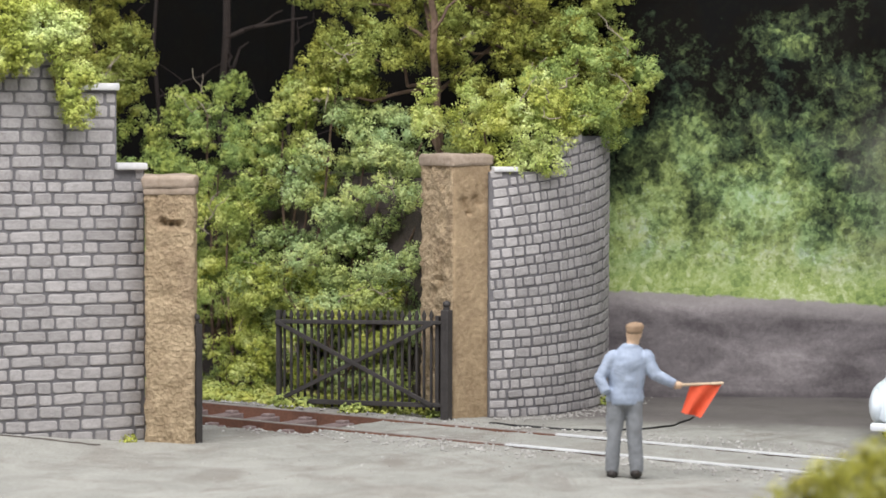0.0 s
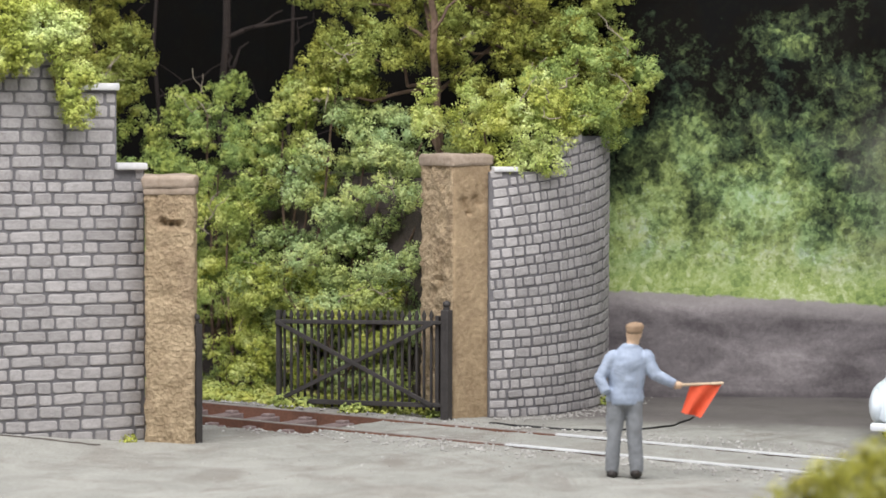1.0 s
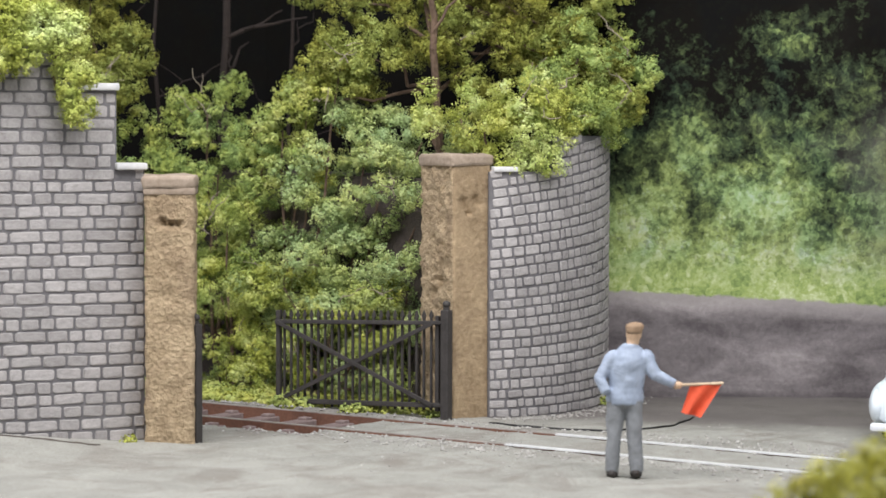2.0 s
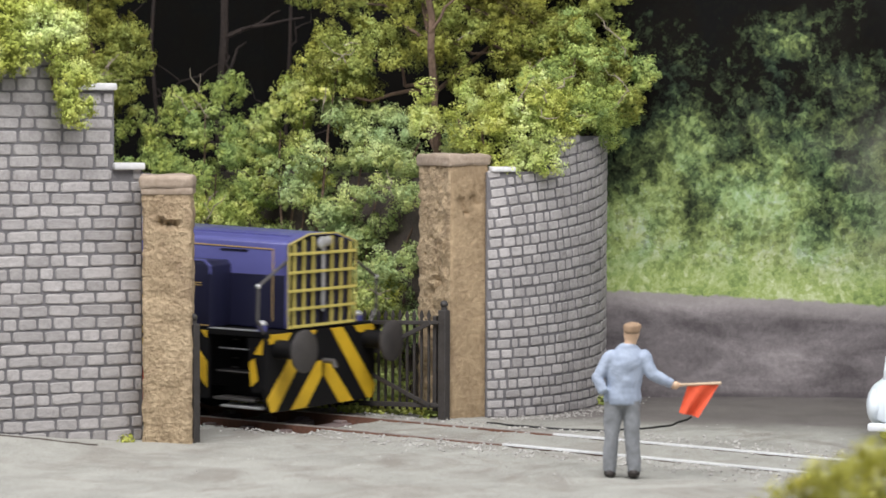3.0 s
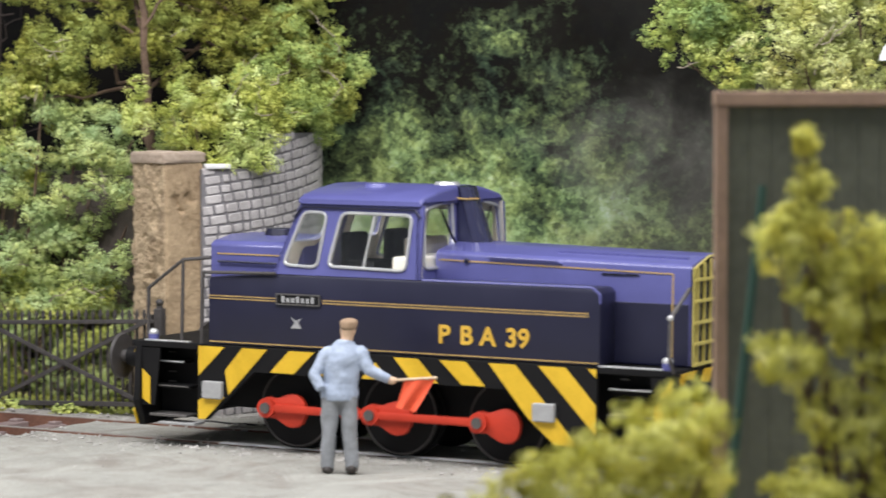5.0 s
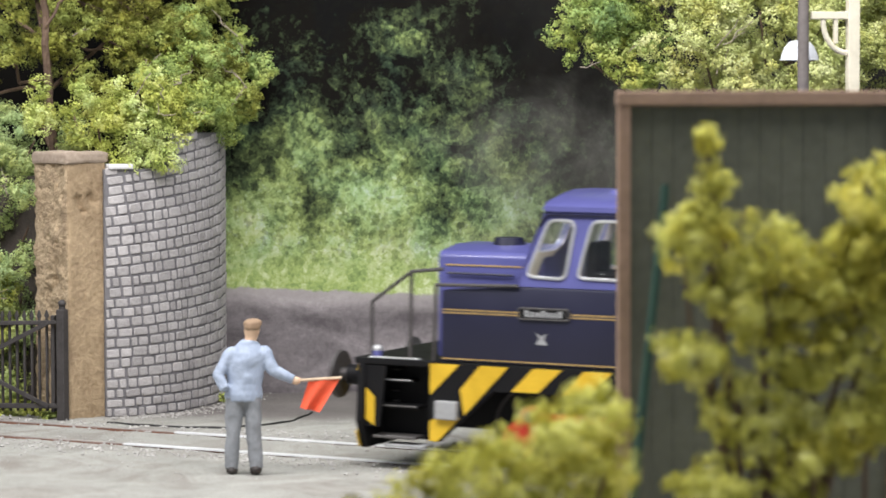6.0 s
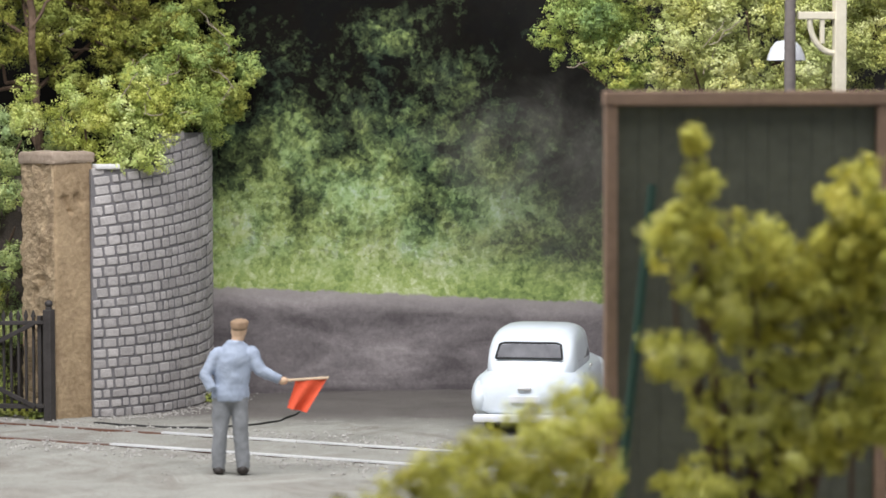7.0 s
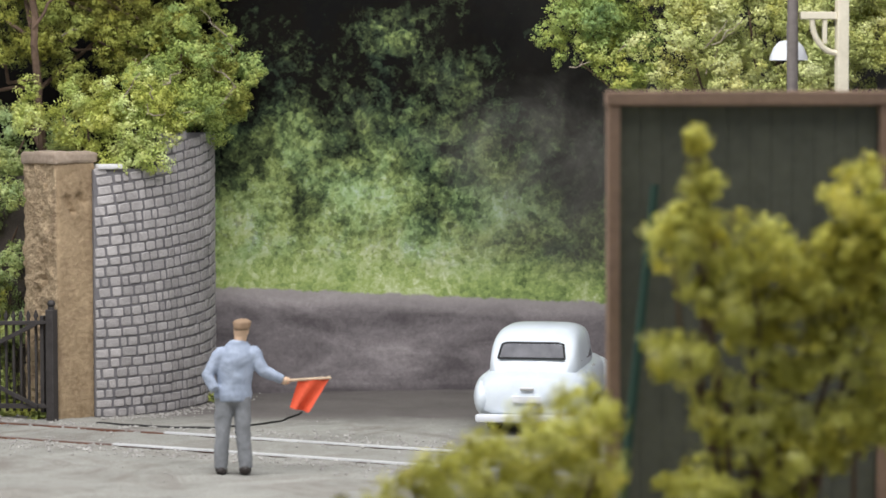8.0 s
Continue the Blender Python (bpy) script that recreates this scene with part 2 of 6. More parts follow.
# ---- mesh helpers ----
def bx(bm, x0, x1, y0, y1, z0, z1, bev=0.0, turn=None):
    r = bmesh.ops.create_cube(bm, size=1.0)
    m = Matrix.LocRotScale(((x0 + x1) / 2, (y0 + y1) / 2, (z0 + z1) / 2), None, (x1 - x0, y1 - y0, z1 - z0))
    vs = r["verts"]
    bmesh.ops.transform(bm, matrix=(turn @ m) if turn else m, verts=vs)
    if bev:
        bmesh.ops.bevel(bm, geom=list({e for v in vs for e in v.link_edges}), offset=bev, segments=2, affect="EDGES", profile=0.5)
    return bm


def rod(bm, a, b, r, r2=None, n=10):
    a, b = Vector(a), Vector(b)
    d = b - a
    if d.length < 1e-6:
        return bm
    m = Matrix.Translation((a + b) / 2) @ d.to_track_quat("Z", "Y").to_matrix().to_4x4()
    bmesh.ops.create_cone(bm, cap_ends=True, segments=n, radius1=r, radius2=r if r2 is None else r2, depth=d.length, matrix=m)
    return bm


def path_rod(bm, pts, r, n=8):
    for a, b in zip(pts, pts[1:]):
        rod(bm, a, b, r, n=n)
    for p in pts[1:-1]:
        bmesh.ops.create_icosphere(bm, subdivisions=1, radius=r * 1.03, matrix=Matrix.Translation(p))
    return bm


def prism(bm, pts, axis, a0, a1, bev=0.0):
    """A polygon in the plane across an axis ("x": y, z; "y": x, z; "z": x, y), drawn out from a0 to a1."""
    def at(p, a):
        return {"x": (a, p[0], p[1]), "y": (p[0], a, p[1]), "z": (p[0], p[1], a)}[axis]
    lo, hi = [bm.verts.new(at(p, a0)) for p in pts], [bm.verts.new(at(p, a1)) for p in pts]
    n = len(pts)
    fs = [bm.faces.new(lo), bm.faces.new(hi[::-1])]
    fs += [bm.faces.new((lo[i], hi[i], hi[(i + 1) % n], lo[(i + 1) % n])) for i in range(n)]
    bmesh.ops.recalc_face_normals(bm, faces=fs)
    if bev:
        bmesh.ops.bevel(bm, geom=list({e for f in fs for e in f.edges}), offset=bev, segments=2, affect="EDGES", profile=0.5)
    return bm


def ball(bm, c, rx, ry, rz, turn=None, sub=2):
    m = Matrix.LocRotScale(c, turn, (rx, ry, rz))
    bmesh.ops.create_icosphere(bm, subdivisions=sub, radius=1.0, matrix=m)
    return bm


def mesh_of(name, bm, mats, smooth=False):
    bmesh.ops.scale(bm, vec=(K, K, K), verts=bm.verts)
    me = bpy.data.meshes.new(name)
    bm.to_mesh(me)
    bm.free()
    for m in mats if isinstance(mats, (list, tuple)) else [mats]:
        me.materials.append(m)
    if smooth:
        me.polygons.foreach_set("use_smooth", [True] * len(me.polygons))
        me.set_sharp_from_angle(angle=radians(38))
    return me


def part(name, bm, material, parent=None, label="", smooth=False):
    ob = new(name, mesh_of(name, bm, material, smooth))
    if parent:
        ob.parent = parent
    if label:
        ob["label"] = label
    return ob


def thing(name, at, label, category, turn=0.0, group=""):
    ob = new(name)
    ob.empty_display_size = 0.005
    ob.matrix_world = pose(at[0] * K, at[1] * K, at[2] * K, 0, 0, turn)
    return tagged(ob, label, category, group)


def B():
    return bmesh.new()


def raw_mesh(name, verts, faces, mat):
    me = bpy.data.meshes.new(name)
    me.from_pydata((np.asarray(verts) * K).tolist(), [], faces)
    for m in mat if isinstance(mat, (list, tuple)) else [mat]:
        me.materials.append(m)
    return me


# ---- plan: the track crosses the yard at 32.8 degrees ----
PSI = radians(32.8)
AHEAD, NEAR = Vector((math.cos(PSI), -math.sin(PSI), 0)), Vector((-math.sin(PSI), -math.cos(PSI), 0))
LINE = NEAR * -26.9


def on_track(s, w=0.0, z=0.0):
    return LINE + AHEAD * s + NEAR * w + Vector((0, 0, z))


def grade(s):
    return -0.009 * (s + 15.8)



# ---- ground, backdrop ----
def ground_height(x, y):
    p = Vector((x, y, 0))
    s, w = p.dot(AHEAD), p.dot(NEAR) + 26.9
    z = grade(s) if -32 < s < -8 else grade(-32 if s < 0 else -8)
    z *= max(0.0, 1 - abs(w) / 3.5)
    z += 0.018 * noise.noise((x * 2.1, y * 2.1, 0.3)) + 0.012 * noise.noise((x * 6, y * 6, 1.7))
    near_rail = min(abs(w - 0.62), abs(w + 0.62))
    if near_rail < 0.25:
        z = min(z, grade(max(-32, min(-8, s))) + 0.010)
    if abs(w) < 1.05 and s < -18.7:
        z -= 0.155 * min(1, (-18.7 - s) / 0.3)
    # the sandy bank before the left wall
    z += 0.20 * math.exp(-(((x + 5.9) / 1.6) ** 2) - ((y - 30.2) / 0.9) ** 2)
    return z


def axis_steps(lo, a, b, hi, fine, coarse):
    out = list(np.arange(lo, a, coarse)) + list(np.arange(a, b, fine)) + list(np.arange(b, hi + coarse, coarse))
    return out


def build_ground():
    xs, ys = axis_steps(-60, -7.5, 9, 60, 0.13, 3.5), axis_steps(-12, 25.5, 37, 70, 0.13, 3.0)
    verts = [(x, y, ground_height(x, y)) for y in ys for x in xs]
    n = len(xs)
    faces = [(j * n + i, j * n + i + 1, (j + 1) * n + i + 1, (j + 1) * n + i) for j in range(len(ys) - 1) for i in range(n - 1)]
    me = raw_mesh("ground", verts, faces, M_GROUND)
    me.polygons.foreach_set("use_smooth", [True] * len(me.polygons))
    return tagged(new("ground", me), "pale grey-beige gritty yard surface with dark stains", "ground", kind="structure")


build_ground()


def backdrop_material():
    """The painted back scene: road, grass verge, wooded bank going dark towards the top."""
    m = bpy.data.materials.new("painted_back_scene")
    t, p = nodes_of(m)
    v = coords(t)
    sep = t.nodes.new("ShaderNodeSeparateXYZ")
    t.links.new(v, sep.inputs[0])

    def calc(op, a, b=0.0, c=0.0):
        n = t.nodes.new("ShaderNodeMath")
        n.operation = op
        for i, q in enumerate((a, b, c)):
            if isinstance(q, (int, float)):
                n.inputs[i].default_value = q
            else:
                t.links.new(q, n.inputs[i])
        return n.outputs[0]

    def voro(scale, rnd=1.0):
        n = add(t, "ShaderNodeTexVoronoi", Scale=scale, Randomness=rnd)
        warp = mix(t, 0.10, v, noise_col(scale * 0.8), "ADD")
        t.links.new(warp, n.inputs["Vector"])
        return n.outputs["Color"]

    def noise_col(scale):
        n = add(t, "ShaderNodeTexNoise", Scale=scale, Detail=3)
        t.links.new(v, n.inputs["Vector"])
        return n.outputs[1]

    x, z = sep.outputs[0], sep.outputs[2]
    n_big, n_mid, n_fine = noise_of(t, v, 0.9, 5, 0.6, 0.4), noise_of(t, v, 3.2, 6, 0.68, 0.8), noise_of(t, v, 14, 6, 0.7, 0.5)
    dab0, dab1, dab2 = voro(3.2), voro(9.0), voro(22.0)
    tone = calc("ADD", calc("MULTIPLY", n_mid, 0.62), calc("MULTIPLY", n_fine, 0.38))
    tone = calc("ADD", tone, calc("MULTIPLY_ADD", dab2, 0.16, -0.08))
    tone = calc("ADD", tone, calc("MULTIPLY_ADD", dab1, 0.22, -0.11))
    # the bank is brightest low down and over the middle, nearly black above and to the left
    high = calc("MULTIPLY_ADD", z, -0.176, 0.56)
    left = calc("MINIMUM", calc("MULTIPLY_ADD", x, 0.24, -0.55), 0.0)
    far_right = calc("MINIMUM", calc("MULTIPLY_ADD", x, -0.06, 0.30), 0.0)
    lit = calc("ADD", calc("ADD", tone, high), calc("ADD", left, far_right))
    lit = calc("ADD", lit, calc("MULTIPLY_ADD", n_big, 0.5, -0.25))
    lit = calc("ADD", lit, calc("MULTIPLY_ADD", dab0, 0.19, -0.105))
    # painted boughs and clearings: place, half width, half height, how much lighter
    for cx, cz, rx, rz, amount in ((4.92, 5.25, 0.9, 0.45, 0.24), (6.1, 4.7, 0.9, 0.6, 0.14), (5.7, 5.6, 0.8, 0.3, 0.16), (3.62, 3.75, 0.42, 0.60, 0.18), (4.6, 3.0, 1.1, 0.55, 0.20), (3.0, 2.5, 0.65, 0.8, 0.16), (3.75, 2.75, 0.35, 0.25, -0.18),
                                   (5.5, 2.6, 0.35, 0.35, -0.13), (6.7, 2.7, 0.6, 0.6, 0.16), (7.8, 3.2, 0.5, 0.6, -0.15), (2.9, 4.4, 0.5, 0.5, -0.15), (8.6, 2.6, 0.6, 0.5, 0.12)):
        dx, dz = calc("MULTIPLY_ADD", x, 1 / rx, -cx / rx), calc("MULTIPLY_ADD", z, 1 / rz, -cz / rz)
        away = calc("ADD", calc("MULTIPLY", dx, dx), calc("MULTIPLY", dz, dz))
        spot = calc("MAXIMUM", calc("MULTIPLY_ADD", away, -1.0, 1.0), 0.0)
        lit = calc("ADD", lit, calc("MULTIPLY", spot, amount))
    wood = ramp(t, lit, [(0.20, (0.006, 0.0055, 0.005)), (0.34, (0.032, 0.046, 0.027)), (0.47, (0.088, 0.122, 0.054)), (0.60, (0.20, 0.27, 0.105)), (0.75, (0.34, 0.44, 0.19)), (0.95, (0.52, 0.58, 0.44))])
    cool = ramp(t, noise_of(t, v, 1.5, 3, 0.6, 0.5), [(0.42, (1.08, 1.02, 0.88)), (0.62, (0.93, 1.0, 1.03))])
    wood = mix(t, 1.0, wood, cool, "MULTIPLY")
    fleck = ramp(t, voro(26.0), [(0.74, (0, 0, 0)), (0.84, (1, 1, 1))])
    shown = ramp(t, lit, [(0.48, (0, 0, 0)), (0.85, (0.5, 0.5, 0.5))])
    wood = mix(t, mix(t, 1.0, fleck, shown, "MULTIPLY"), wood, (0.42, 0.50, 0.38))
    pit = ramp(t, voro(15.0), [(0.24, (1, 1, 1)), (0.32, (0, 0, 0))])
    wood = mix(t, mix(t, 1.0, pit, (0.35, 0.35, 0.35), "MULTIPLY"), wood, (0.008, 0.009, 0.006))
    grey = ramp(t, calc("ADD", calc("MULTIPLY_ADD", x, 0.10, -0.50), calc("MULTIPLY_ADD", n_big, 1.0, -0.5)), [(0.0, (0, 0, 0)), (0.45, (0.72, 0.72, 0.72))])
    low = ramp(t, calc("ADD", calc("MULTIPLY_ADD", z, -0.5, 2.42), calc("MULTIPLY_ADD", n_big, 0.8, -0.4)), [(0.1, (0.08, 0.08, 0.08)), (0.75, (1, 1, 1))])
    grey = mix(t, 1.0, grey, low, "MULTIPLY")
    wood = mix(t, grey, wood, (0.15, 0.145, 0.125))
    grass = ramp(t, calc("ADD", tone, calc("MULTIPLY_ADD", n_big, 0.7, -0.35)), [(0.22, (0.10, 0.14, 0.055)), (0.40, (0.24, 0.33, 0.11)), (0.55, (0.38, 0.47, 0.16)), (0.75, (0.62, 0.68, 0.40))])
    edge = calc("ADD", calc("MULTIPLY_ADD", x, -0.052, 1.68), calc("MULTIPLY_ADD", n_mid, 0.16, -0.08))
    above = calc("SUBTRACT", z, edge)
    verge_top = calc("ADD", above, calc("MULTIPLY_ADD", n_fine, -0.7, 0.35))
    c = mix(t, ramp(t, verge_top, [(0.18, (0, 0, 0)), (0.72, (1, 1, 1))]), grass, wood)
    stretch = t.nodes.new("ShaderNodeMapping")
    stretch.inputs["Scale"].default_value = (0.7, 0.7, 1.7)
    t.links.new(v, stretch.inputs["Vector"])
    n_road = noise_of(t, stretch.outputs[0], 1.3, 5, 0.6, 0.4)
    # darker and paler patches of the painted tarmac
    for cx, cz, rx, rz, amount in ((2.75, 0.65, 0.75, 0.65, -0.16), (4.6, 1.05, 1.3, 0.22, -0.14), (4.3, 0.30, 1.1, 0.30, 0.10), (3.5, 1.40, 1.5, 0.18, 0.16), (4.5, 0.0, 4.0, 0.10, -0.16), (7.2, 0.7, 1.4, 0.45, -0.08)):
        dx, dz = calc("MULTIPLY_ADD", x, 1 / rx, -cx / rx), calc("MULTIPLY_ADD", z, 1 / rz, -cz / rz)
        away = calc("ADD", calc("MULTIPLY", dx, dx), calc("MULTIPLY", dz, dz))
        n_road = calc("ADD", n_road, calc("MULTIPLY", calc("MAXIMUM", calc("MULTIPLY_ADD", away, -1.0, 1.0), 0.0), amount))
    road = ramp(t, n_road, [(0.28, (0.125, 0.110, 0.112)), (0.52, (0.235, 0.21, 0.21)), (0.76, (0.40, 0.36, 0.355))])
    road = mix(t, 1.0, road, ramp(t, n_fine, [(0.35, (0.82, 0.82, 0.83)), (0.65, (1.12, 1.12, 1.12))]), "MULTIPLY")
    rim = ramp(t, calc("MULTIPLY_ADD", above, 2.2, 1.0), [(0.35, (0, 0, 0)), (0.9, (0.55, 0.55, 0.55))])
    road = mix(t, rim, road, (0.48, 0.44, 0.42))
    c = mix(t, ramp(t, calc("MULTIPLY_ADD", above, 8.0, 0.5), [(0.35, (0, 0, 0)), (0.65, (1, 1, 1))]), road, c)
    t.links.new(c, p.inputs["Base Color"])
    p.inputs["Roughness"].default_value = 0.9
    p.inputs["Specular IOR Level"].default_value = 0.1
    bump(t, p, n_fine, 0.15, 0.01)
    return m


def build_backdrop():
    line = [(40, 36.3), (14, 36.4), (2.36, 36.45), (1.6, 37.2), (0.2, 39.4), (-3.0, 42.5), (-14, 50), (-40, 60)]
    top = 16.0
    bm = B()
    rows = []
    for (x, y) in line:
        rows.append([bm.verts.new((x, y, z)) for z in (-0.4, top)] + [bm.verts.new((x, y + 0.25, z)) for z in (-0.4, top)])
    for a, b in zip(rows, rows[1:]):
        bm.faces.new((a[0], a[1], b[1], b[0]))
        bm.faces.new((a[2], b[2], b[3], a[3]))
        bm.faces.new((a[1], a[3], b[3], b[1]))
    bmesh.ops.recalc_face_normals(bm, faces=bm.faces)
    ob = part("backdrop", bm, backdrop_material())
    return tagged(ob, "painted back scene of a road, grass verge and dark wooded bank", "backdrop", kind="structure")


build_backdrop()


# ---- stone walls ----
def stone_mesh(seed):
    """One rough block, one metre each way, its face towards -y; edges chamfered unevenly."""
    rng = random.Random(seed)
    bm = B()
    j = lambda a: rng.uniform(-a, a)

    def ring(sx, sz, cut, depth, wob, dwob):
        out = []
        for cx, cz in ((-1, -1), (1, -1), (1, 1), (-1, 1)):
            ax, az = cut * rng.uniform(0.5, 1.3), cut * rng.uniform(0.8, 2.0)
            a, b = (cx * (sx - ax), cz * sz), (cx * sx, cz * (sz - az))
            for x, z in (a, b):
                out.append((x + j(wob), -depth + j(dwob), z + j(wob * 1.5)))
        return out

    pts = ring(0.5, 0.5, 0.09, 0.0, 0.0, 0.0), ring(0.49, 0.48, 0.10, 0.65, 0.02, 0.05), ring(0.44, 0.40, 0.11, 1.0, 0.025, 0.14)
    order = lambda r: sorted(r, key=lambda q: math.atan2(q[2], q[0]))
    back, mid, face = [[bm.verts.new(q) for q in order(r)] for r in pts]
    for a, b in ((back, mid), (mid, face)):
        for i in range(8):
            bm.faces.new((a[i], a[(i + 1) % 8], b[(i + 1) % 8], b[i]))
    bm.faces.new(face)
    bmesh.ops.recalc_face_normals(bm, faces=bm.faces)
    return mesh_of("stone", bm, M_STONE)


def stone_wall(name, label, path, tops, course, width, seed, pick=300, fan=0.0):
    """A wall along path (points, its face on the right hand of the way along it); tops: (up to length, height)."""
    pts = [Vector((*p, 0)) for p in path]
    lens = [0.0]
    for a, b in zip(pts, pts[1:]):
        lens.append(lens[-1] + (b - a).length)

    def at(u):
        i = max(j for j in range(len(lens) - 1) if lens[j] <= u + 1e-9)
        d = (pts[i + 1] - pts[i]).normalized()
        return pts[i] + d * (u - lens[i]), d

    def top_at(u):
        return next(h for lim, h in tops if u <= lim)

    rng = random.Random(seed)
    bm = B()
    cuts = sorted({0.0, lens[-1], *[l for l in lens], *[min(t[0], lens[-1]) for t in tops]})
    for a, b in zip(cuts, cuts[1:]):
        if b - a < 1e-4:
            continue
        (pa, da), (pb, db) = at(a + 1e-6), at(b - 1e-6)
        na, nb = Vector((-da.y, da.x, 0)), Vector((-db.y, db.x, 0))
        h = top_at((a + b) / 2)
        base = [pa, pb, pb + nb * 0.35, pa + na * 0.35]
        lo, hi = [bm.verts.new((q.x, q.y, -0.2)) for q in base], [bm.verts.new((q.x, q.y, h)) for q in base]
        bm.faces.new(hi)
        for i in range(4):
            bm.faces.new((lo[i], lo[(i + 1) % 4], hi[(i + 1) % 4], hi[i]))
    bmesh.ops.recalc_face_normals(bm, faces=bm.faces)
    wall = part(name, bm, M_MORTAR)
    tagged(wall, label, "wall", kind="structure")
    shapes = [stone_mesh(seed * 10 + i) for i in range(7)]
    placed = []
    z, row = 0.0, 0
    highest = max(t[1] for t in tops)
    while z + course * 0.6 < highest:
        h = course * rng.uniform(0.92, 1.08)
        u = -rng.uniform(0, width * 0.8)
        while u < lens[-1]:
            w = width * rng.choice((0.62, 0.8, 0.9, 1.0, 1.1, 1.3))
            lo, hi = max(u, 0.0), min(u + w, lens[-1])
            for lim, _ in tops:
                if lo < lim < hi and z + h > min(top_at(lo), top_at(hi)):
                    lo, hi = (lo, lim) if top_at(lo) > top_at(hi) else (lim, hi)
            mid_u = (lo + hi) / 2
            rise = 1 + fan * mid_u
            if hi - lo > width * 0.25 and (z + h * 0.7) * rise < top_at(mid_u):
                placed.append((mid_u, (z + h / 2) * rise + rng.uniform(-0.006, 0.006), hi - lo - rng.uniform(0.026, 0.038), h * rise - rng.uniform(0.020, 0.032), rng.uniform(0.011, 0.020), rng.randrange(7), rng.uniform(-2, 2) - math.degrees(math.atan(fan * z))))
            u += w
        z += h
        row += 1
    placed.sort(key=lambda q: -q[1])
    rest = placed[:max(0, len(placed) - pick)]
    vv, ff = [], []
    for k, (u, zc, w, h, d, shape, tilt) in enumerate(placed):
        q, dr = at(u)
        m = pose(q.x * K, q.y * K, zc * K, 0, 0, math.degrees(math.atan2(dr.y, dr.x))) @ pose(0, 0, 0, 0, tilt, 0) @ Matrix.Diagonal((w, d, h, 1))
        if k < len(rest):
            n0 = len(vv)
            vv += [(m @ v.co) / K for v in shapes[shape].vertices]
            ff += [[n0 + i for i in f.vertices] for f in shapes[shape].polygons]
        else:
            ob = new("stone", shapes[shape])
            ob.parent = wall
            ob.matrix_local = m
    if rest:
        ob = new("upper_stones", raw_mesh("upper_stones", vv, ff, M_STONE))
        ob.parent = wall
        tagged(ob, kind="stuff")
    return wall


WALL_RIGHT = [(0.62, 33.72), (0.95, 33.80), (1.30, 34.02), (1.62, 34.32), (1.90, 34.70), (2.12, 35.12), (2.28, 35.60), (2.37, 36.1), (2.40, 36.42)]
WALL_LEFT = [(-7.4, 29.55), (-3.72, 31.28)]
LEFT_LEN = (Vector(WALL_LEFT[1]) - Vector(WALL_LEFT[0])).length


def coping(at, size, turn, parent_label):
    bm = B()
    bx(bm, -size[0] / 2, size[0] / 2, -size[1] / 2, size[1] / 2, 0, size[2], 0.02)
    ob = part("coping_stone", bm, M_COPING, smooth=True)
    ob.matrix_world = pose(at[0] * K, at[1] * K, at[2] * K, 0, 0, turn)
    return tagged(ob, parent_label, "coping", "wall copings")


# ---- gate pillars ----
def pillar(name, corner, turn, wx, wy, h, seed, label, holes=(), dressed=False):
    """A hewn sandstone gate pillar; corner: its front corner, turn: the way of its front face."""
    th = thing(name, (*corner, -0.05), label, "pillar", turn)
    bm = B()
    bmesh.ops.create_cube(bm, size=1.0)
    bmesh.ops.transform(bm, matrix=Matrix.LocRotScale((wx / 2, wy / 2, h / 2), None, (wx, wy, h)), verts=bm.verts)
    ez = [e for e in bm.edges if abs(e.verts[0].co.z - e.verts[1].co.z) > 0.5 * h]
    bmesh.ops.subdivide_edges(bm, edges=ez, cuts=90, use_grid_fill=True)
    ex = [e for e in bm.edges if abs(e.verts[0].co.z - e.verts[1].co.z) < 1e-5]
    bmesh.ops.subdivide_edges(bm, edges=ex, cuts=17, use_grid_fill=True)
    bm.normal_update()
    for v in bm.verts:
        q = v.co
        away = Vector((q.x - wx / 2, q.y - wy / 2, 0)).normalized()
        d = 0.024 * noise.noise((q.x * 7 + seed, q.y * 7, q.z * 5)) + 0.020 * noise.noise((q.x * 19, q.y * 19 + seed, q.z * 14))
        if dressed and abs(q.y) < 1e-3:
            d *= 0.45
        elif dressed:
            d = d * 1.9 + 0.016 * noise.noise((q.x * 30, q.y * 30, q.z * 22 + seed))
        for hx, hy, hz, hr in holes:
            g = (Vector((hx, hy, hz)) - q).length / hr
            if g < 1:
                d -= (0.06 if dressed else 0.11) * (1 - g * g)
        corner_in = 0.018 if abs(abs(q.x - wx / 2) - wx / 2) < 1e-3 and abs(abs(q.y - wy / 2) - wy / 2) < 1e-3 else 0
        v.co = q + away * (d - corner_in)
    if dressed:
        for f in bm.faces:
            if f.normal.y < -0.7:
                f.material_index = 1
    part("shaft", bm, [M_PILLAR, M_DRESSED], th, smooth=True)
    bm = B()
    o = 0.035
    bx(bm, -o, wx + o, -o, wy + o, h - 0.02, h + 0.15, 0.04)
    bmesh.ops.subdivide_edges(bm, edges=bm.edges, cuts=3, use_grid_fill=True)
    for v in bm.verts:
        v.co += 0.03 * Vector(noise.noise_vector(v.co * 5 + Vector((seed, 0, 0)))) + 0.01 * Vector(noise.noise_vector(v.co * 17))
    part("cap", bm, M_CAP, th, "weathered cap slab", smooth=True)
    bm = B()
    bx(bm, -0.02, wx + 0.02, -0.02, wy + 0.02, h - 0.09, h, 0.02)
    if dressed:
        bm.free()
    else:
        part("neck", bm, M_CAP, th, smooth=True)
    return th


